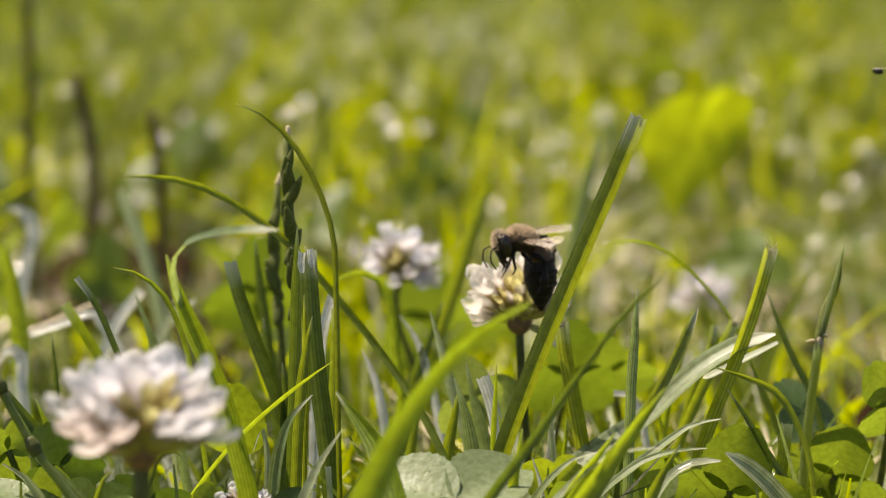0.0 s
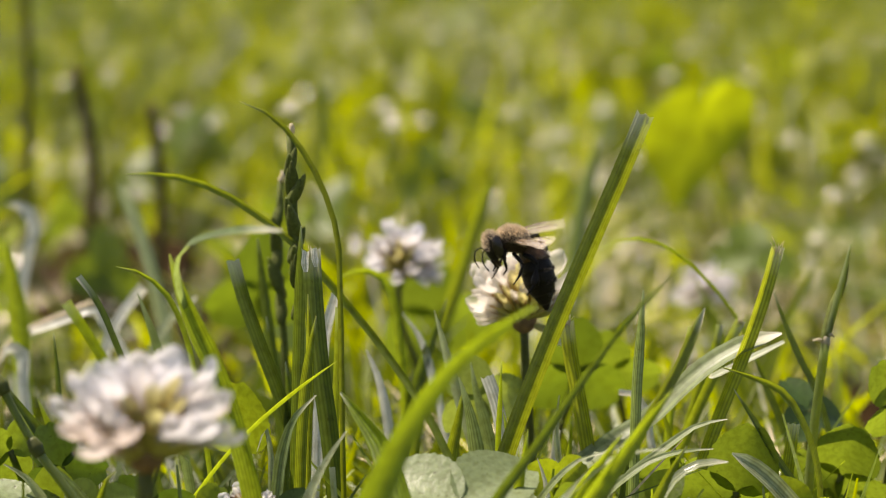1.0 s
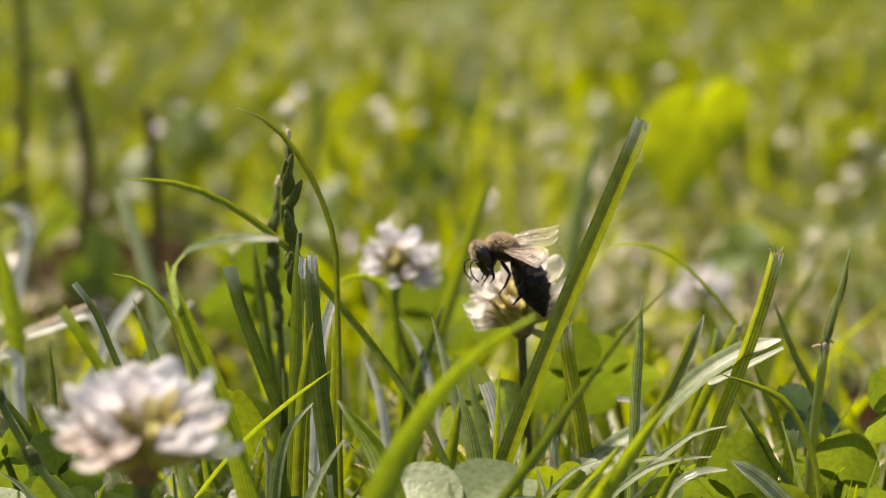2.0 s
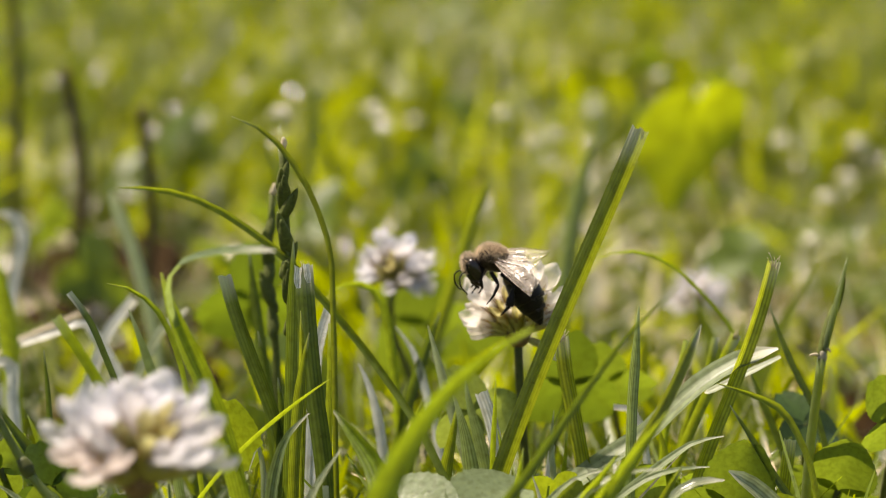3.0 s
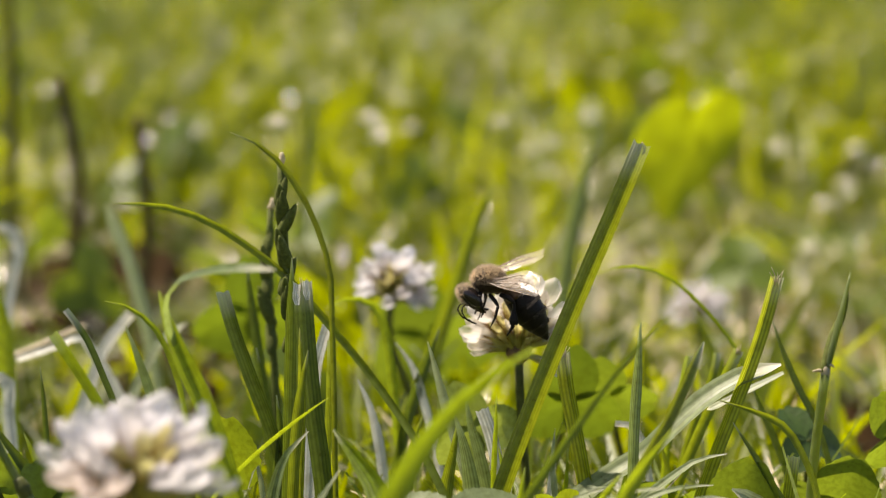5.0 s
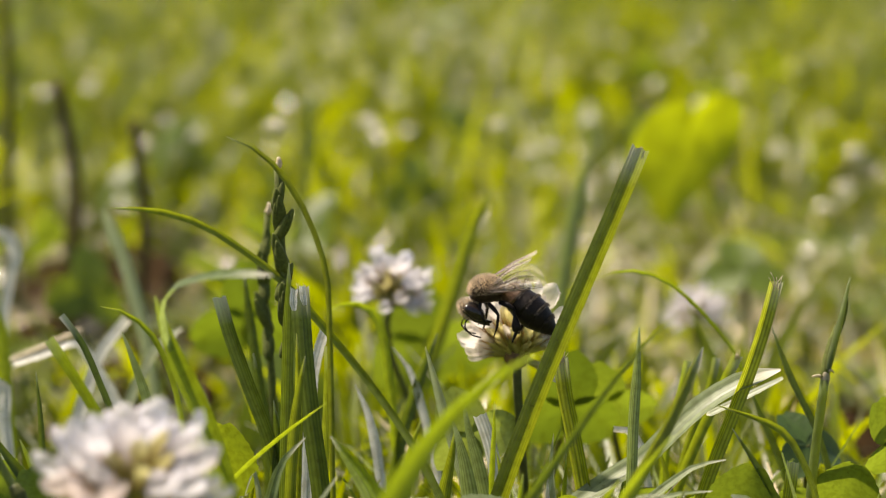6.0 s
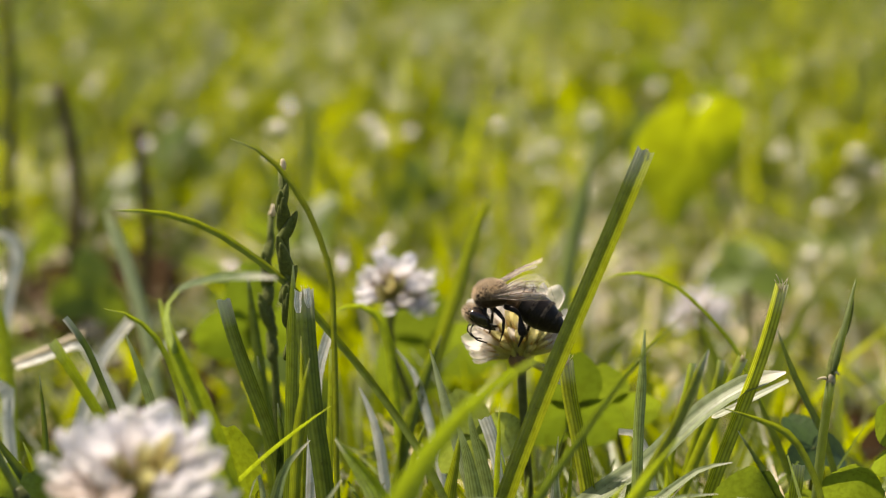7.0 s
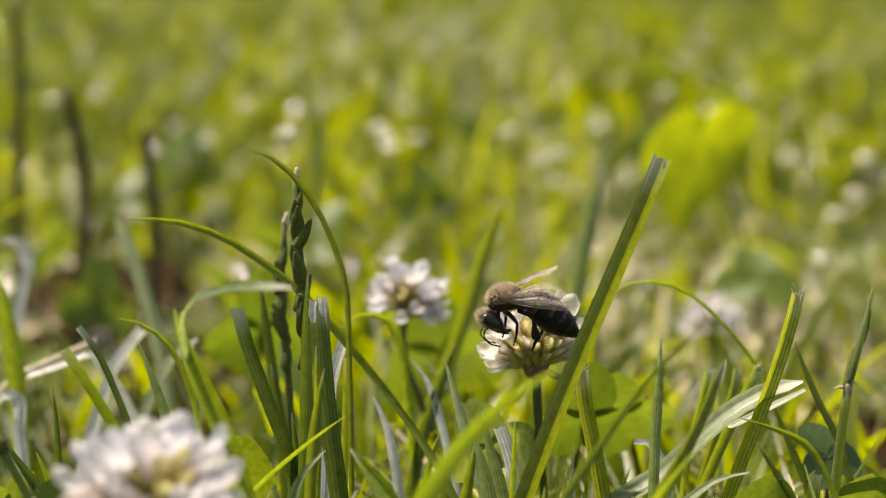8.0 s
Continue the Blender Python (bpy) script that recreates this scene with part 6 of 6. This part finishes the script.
def honey_bee():
    bee = empty("honey_bee")
    bee.scale = (1.08, 1.08, 1.08)
    v, f = body_rings([(-0.0020, 0.0004, 0.0004, -0.0002), (-0.0018, 0.0010, 0.0010, -0.0001), (-0.0011, 0.0014, 0.00138, 0.0), (0, 0.00158, 0.0015, 0.0),
                       (0.0010, 0.00145, 0.00145, -0.0001), (0.0017, 0.0009, 0.0009, -0.0003), (0.0019, 0.0004, 0.0004, -0.0004)])
    thorax = mesh_object("thorax", v, f, AMBER, bee, "brown thorax under tan fuzz")
    v, f = fuzz(4600, on_ellipsoid(0.0001, 0, 0, 0.0018, 0.0015, 0.00145, lambda d: d.z > -0.25), 0.00050, 61)
    mesh_object("fuzz", v, f, FUZZ, thorax, "dense tan hairs")

    v, f = ellipsoid(0, 0, 0, 0.00095, 0.0017, 0.00165, 18, 12)
    v = [Vector((p.x + 0.0003 * (p.z < 0) * -p.z / 0.0016, p.y * (1.0 if p.z > 0 else 1 + 0.38 * p.z / 0.00165), p.z * (1.0 if p.z > 0 else 1.12))) for p in v]
    head = mesh_object("head", v, f, BLACK, bee, "black triangular head")
    for s in (1, -1):
        v, f = ellipsoid(0.00010, s * 0.00122, -0.00005, 0.00066, 0.00052, 0.00138, 16, 12)
        mesh_object("compound_eye", v, f, EYE, head, "dark glossy compound eye")
        b = Vector((0.0009, s * 0.0004, -0.0001))
        v, f = joined(tube([b, b + Vector((0.0006, s * 0.0003, 0.0002)), b + Vector((0.0011, s * 0.0005, 0.0000))], [0.00010, 0.00008, 0.00008], 6, 6),
                      tube([b + Vector((0.0011, s * 0.0005, 0.0)), b + Vector((0.0014, s * 0.0006, -0.0009)), b + Vector((0.0011, s * 0.0008, -0.0021))], [0.00008, 0.00009, 0.00007], 6, 8))
        mesh_object("antenna", v, f, BLACK, head)
    v, f = joined(tube([(0.0004, 0.0003, -0.0016), (0.0002, 0.0002, -0.0021), (-0.0001, 0.0, -0.0026)], [0.00032, 0.0002, 0.00012], 6, 6),
                  tube([(0.0006, -0.0003, -0.0015), (0.0005, -0.0001, -0.0021), (0.0003, 0.0, -0.0026)], [0.0003, 0.0002, 0.00012], 6, 6))
    mesh_object("mouthparts", v, f, AMBER, head)
    v, f = fuzz(1000, on_ellipsoid(0, 0, 0, 0.00095, 0.0016, 0.0016, lambda d: (abs(d.y) < 0.5 and d.z > -0.2) or d.z > 0.6), 0.00046, 62, Vector((0.2, 0, 0.1)))
    mesh_object("face_hair", v, f, FUZZ, head, "pale short face hairs")

    def girth(x):
        u = min(1, max(0, -x / 0.0076))
        return 0.00225 * (0.30 + 0.70 * math.sin(math.pi * min(1, 0.16 + 0.62 * u))) * (1 - max(0, (u - 0.40) / 0.60) ** 2.0 * 0.86)

    abdomen = None
    edges = (0.0, -0.0014, -0.0028, -0.0042, -0.0055, -0.0066, -0.0076)
    for k in range(6):
        a, b = edges[k], edges[k + 1] - 0.00035 * (k < 5)
        prof = []
        for i in range(6):
            x = a + (b - a) * i / 5
            g = girth(x) * (0.97 + 0.035 * i / 5)
            prof.append((x, max(g, 0.0001), max(g * 0.84, 0.0001), -0.02 * x - 6 * x * x * 1.0))
        v, f = body_rings(prof, 20)
        if abdomen is None:
            abdomen = mesh_object("abdomen", v, f, TAN, bee, "black banded abdomen with tan front")
        else:
            mesh_object("abdomen_segment", v, f, BLACK, abdomen)
        if 0 < k < 5:
            def ring(r, x0=a - 0.0001):
                t = r.uniform(-0.15, math.pi + 0.15)
                x = x0 - r.uniform(0, 0.0004)
                g = girth(x)
                n = Vector((0, math.cos(t), math.sin(t)))
                return Vector((x, n.y * g, n.z * g * 0.86 - 0.02 * x - 6 * x * x)), n
            v, f = fuzz(700, ring, 0.00020, 70 + k, Vector((-1.6, 0, 0)))
            mesh_object("hair_band", v, f, BAND, abdomen, "thin band of pale hairs")
    v, f = fuzz(500, on_ellipsoid(-0.0004, 0, 0.0003, 0.0009, 0.0015, 0.0014, lambda d: d.z > -0.2), 0.0005, 66, Vector((-0.8, 0, 0)))
    mesh_object("waist_hair", v, f, FUZZ, abdomen, "pale tan hairs at the waist")
    legs = {}
    for s in (1, -1):
        legs["front", s] = leg_part("leg", bee, [Vector(p) for p in ((0.0010, s * 0.0007, -0.0014), (0.0012, s * 0.0013, -0.0022), (0.0011, s * 0.0015, -0.0026), (0.0006, s * 0.0014, -0.0034), (0.0008, s * 0.0013, -0.0041))])
        legs["middle", s] = leg_part("leg", bee, [Vector(p) for p in ((0.0000, s * 0.0009, -0.0015), (-0.0004, s * 0.0020, -0.0021), (-0.0006, s * 0.0026, -0.0025), (-0.0004, s * 0.0027, -0.0038), (0.0000, s * 0.0026, -0.0049))])
    legs["hind", 1] = leg_part("leg", bee, [Vector(q) for q in ((-0.0012, 0.0010, -0.0014), (-0.0019, 0.0021, -0.0016), (-0.0024, 0.0025, -0.0020), (-0.0026, 0.0027, -0.0044), (-0.0020, 0.0026, -0.0057))], True)
    legs["hind", -1] = leg_part("leg", bee, [Vector(q) for q in ((-0.0012, -0.0010, -0.0014), (-0.0030, -0.0018, 0.0006), (-0.0042, -0.0021, 0.0010), (-0.0056, -0.0023, -0.0006), (-0.0063, -0.0023, -0.0021))], True)
    wings = {}
    for s in (1, -1):
        wings["fore", s] = wing_part("forewing", bee, 0.0078, 0.0029, s)
        wings["hind", s] = wing_part("hindwing", bee, 0.0058, 0.0019, s)
    tagged(bee, "dark honey bee with tan furry thorax feeding on clover", "bee")
    return bee, head, abdomen, wings, legs["hind", -1]


bee, bee_head, bee_abdomen, bee_wings, bee_far_leg = honey_bee()


def small_fly():
    fly = empty("small_fly")
    v, f = joined(ellipsoid(0, 0, 0, 0.0007, 0.0004, 0.0004, 10, 8), ellipsoid(0.0008, 0, 0, 0.0003, 0.0003, 0.0003, 8, 6))
    mesh_object("body", v, f, BLACK, fly)
    for s in (1, -1):
        v, f = ellipsoid(-0.0004, s * 0.0007, 0.0004, 0.0009, 0.0005, 0.00004, 10, 6)
        mesh_object("wing", v, f, MEMBRANE, fly)
    return tagged(fly, "tiny dark fly in the air over the lawn", "fly")


fly = small_fly()


# ---- what moves ----
def motions():
    # bee: seconds, place of the thorax, nose-down pitch, turn towards the viewer, roll
    path = (
        (0.0, 0.0094, 0.0000, 0.0560, -14, 26, 0),
        (0.5, 0.0085, 0.0000, 0.0560, -14, 28, 0),
        (1.0, 0.0078, 0.0000, 0.0558, -15, 26, 0),
        (1.5, 0.0073, 0.0000, 0.0556, -16, 24, 0),
        (3.0, 0.0061, 0.0000, 0.0553, -18, 20, -4),
        (3.5, 0.0060, 0.0000, 0.0554, -18, 20, -4),
        (4.0, 0.0058, 0.0000, 0.0552, -16, 18, -2),
        (4.5, 0.0057, 0.0000, 0.0548, -12, 16, 0),
        (6.0, 0.0056, 0.0000, 0.0540, 2, 12, 0),
        (6.5, 0.0056, 0.0000, 0.0537, 4, 12, 0),
        (7.0, 0.0056, 0.0000, 0.0537, 4, 12, 0),
        (7.5, 0.0054, 0.0000, 0.0540, 4, 12, 0),
        (8.0, 0.0054, 0.0000, 0.0543, 4, 12, 0),
    )
    stand = {t: pose(x, y, z, roll, pitch, 180 + turn) for t, x, y, z, pitch, turn, roll in path}
    walk(bee, list(stand.items()))
    # head: seconds, place ahead of and under the thorax, nod
    walk(bee_head, [(t, pose(x * MM, 0, z * MM, 0, nod, 0)) for t, x, z, nod in
                    ((0.0, 2.2, -1.0, 30), (0.5, 2.2, -1.0, 30), (1.0, 2.2, -1.1, 34), (1.5, 2.2, -1.2, 40), (3.0, 2.0, -1.6, 44), (3.5, 2.0, -1.6, 46), (4.0, 2.0, -1.7, 52), (4.5, 2.0, -1.8, 58), (6.0, 1.7, -2.2, 54), (6.5, 1.7, -2.2, 54), (7.0, 1.7, -2.2, 54), (7.5, 1.7, -2.2, 54), (8.0, 1.7, -2.2, 54))])

    def aimed(t, place, along, across, side=1.0):
        """A part's pose at t, its -x axis along a direction of the place and its y axis near another."""
        back = stand[t].to_3x3().inverted()
        ex = -(back @ Vector(along)).normalized()
        ey = back @ Vector(across)
        ey = (ey - ex * ey.dot(ex)).normalized() * side
        turn = Matrix((ex, ey, ex.cross(ey))).transposed().to_4x4()
        return Matrix.Translation(place) @ turn

    # abdomen: the way it points
    walk(bee_abdomen, [(t, aimed(t, (-0.0022, 0, -0.0002), (x, y, z), stand[t].to_3x3() @ Vector((0, 1, 0)))) for t, x, y, z in
                       ((0.0, 0.08, 0.00, -1.00), (0.5, 0.22, 0.00, -0.98), (1.0, 0.29, -0.10, -0.95), (1.5, 0.37, -0.33, -0.87), (3.0, 0.49, -0.04, -0.87), (3.5, 0.50, 0.00, -0.86), (4.0, 0.50, 0.00, -0.86), (4.5, 0.52, 0.00, -0.86), (6.0, 0.75, -0.24, -0.61), (6.5, 0.80, -0.31, -0.52), (7.0, 0.82, -0.26, -0.51), (7.5, 0.84, -0.17, -0.52), (8.0, 0.83, 0.00, -0.56))])
    # wings: the way each points and the way its trailing edge lies, near wing then far wing
    beats = (
        (0.0, (0.36, -0.92, 0.02), (0.85, 0.30, 0.30), (0.86, 0.45, 0.06), (0.35, -0.80, -0.10)),
        (1.0, (0.36, -0.92, 0.02), (0.85, 0.30, 0.30), (0.86, 0.42, 0.14), (0.35, -0.80, -0.15)),
        (1.5, (0.40, -0.90, 0.02), (0.80, 0.30, 0.35), (0.88, 0.38, 0.22), (0.30, -0.70, -0.45)),
        (3.0, (0.52, -0.76, -0.40), (0.62, 0.30, 0.55), (0.95, -0.42, 0.04), (0.10, -0.80, -0.56)),
        (3.5, (0.52, -0.76, -0.40), (0.62, 0.30, 0.55), (0.95, -0.42, 0.04), (0.10, -0.80, -0.56)),
        (4.0, (0.54, -0.78, -0.28), (0.64, 0.32, 0.52), (0.94, -0.30, 0.14), (0.08, -0.80, -0.54)),
        (4.5, (0.55, -0.80, -0.14), (0.66, 0.34, 0.50), (0.92, 0.05, 0.24), (0.06, -0.86, -0.42)),
        (6.0, (0.86, -0.44, 0.16), (-0.20, 0.35, 0.90), (0.84, 0.34, 0.42), (0.06, -0.97, 0.06)),
        (7.0, (0.90, -0.40, 0.03), (-0.20, 0.35, 0.90), (0.86, 0.34, 0.38), (0.06, -0.97, 0.06)),
        (7.5, (0.92, -0.38, -0.03), (-0.20, 0.35, 0.90), (0.88, 0.34, 0.33), (0.06, -0.97, 0.06)),
        (8.0, (0.93, -0.36, -0.08), (-0.20, 0.35, 0.90), (0.88, 0.34, 0.32), (0.06, -0.97, 0.06)),
    )
    for s in (1, -1):
        for which, back, open_up in (("fore", 0.0, 0.0), ("hind", -0.0010, 0.04)):
            rows = []
            for t, near_way, near_edge, far_way, far_edge in beats:
                way, edge = (near_way, near_edge) if s > 0 else (far_way, far_edge)
                way = Vector(way).normalized() + Vector(edge).normalized() * open_up
                rows.append((t, aimed(t, (0.0006 + back, s * 0.0014, -0.0001 if s > 0 else 0.0006), way, edge, s)))
            walk(bee_wings[which, s], rows)
    # far hind leg: lifted over the abdomen at first, then set down
    walk(bee_far_leg, [(t, pose(-0.0012, -0.0010, -0.0014, 0, lift, 0) @ pose(0.0012, 0.0010, 0.0014)) for t, lift in
                       ((0, -2), (1.0, 2), (1.5, 0), (3.0, 0), (4.5, -4), (6.0, -50), (8.0, -50))])
    walk(fly, [(0.0, pose(0.0536, 0.0075, 0.0760, 0, 0, 120)), (0.1, pose(0.0541, 0.0071, 0.0729, 0, 30, 140)), (0.2, pose(0.0534, 0.0066, 0.0697, 0, 20, 160)),
               (0.4, pose(0.066, 0.005, 0.068, 0, 0, 190)), (0.8, pose(0.12, 0.02, 0.08, 0, 0, 200)), (8.0, pose(0.9, 0.1, 0.2, 0, 0, 200))])


motions()
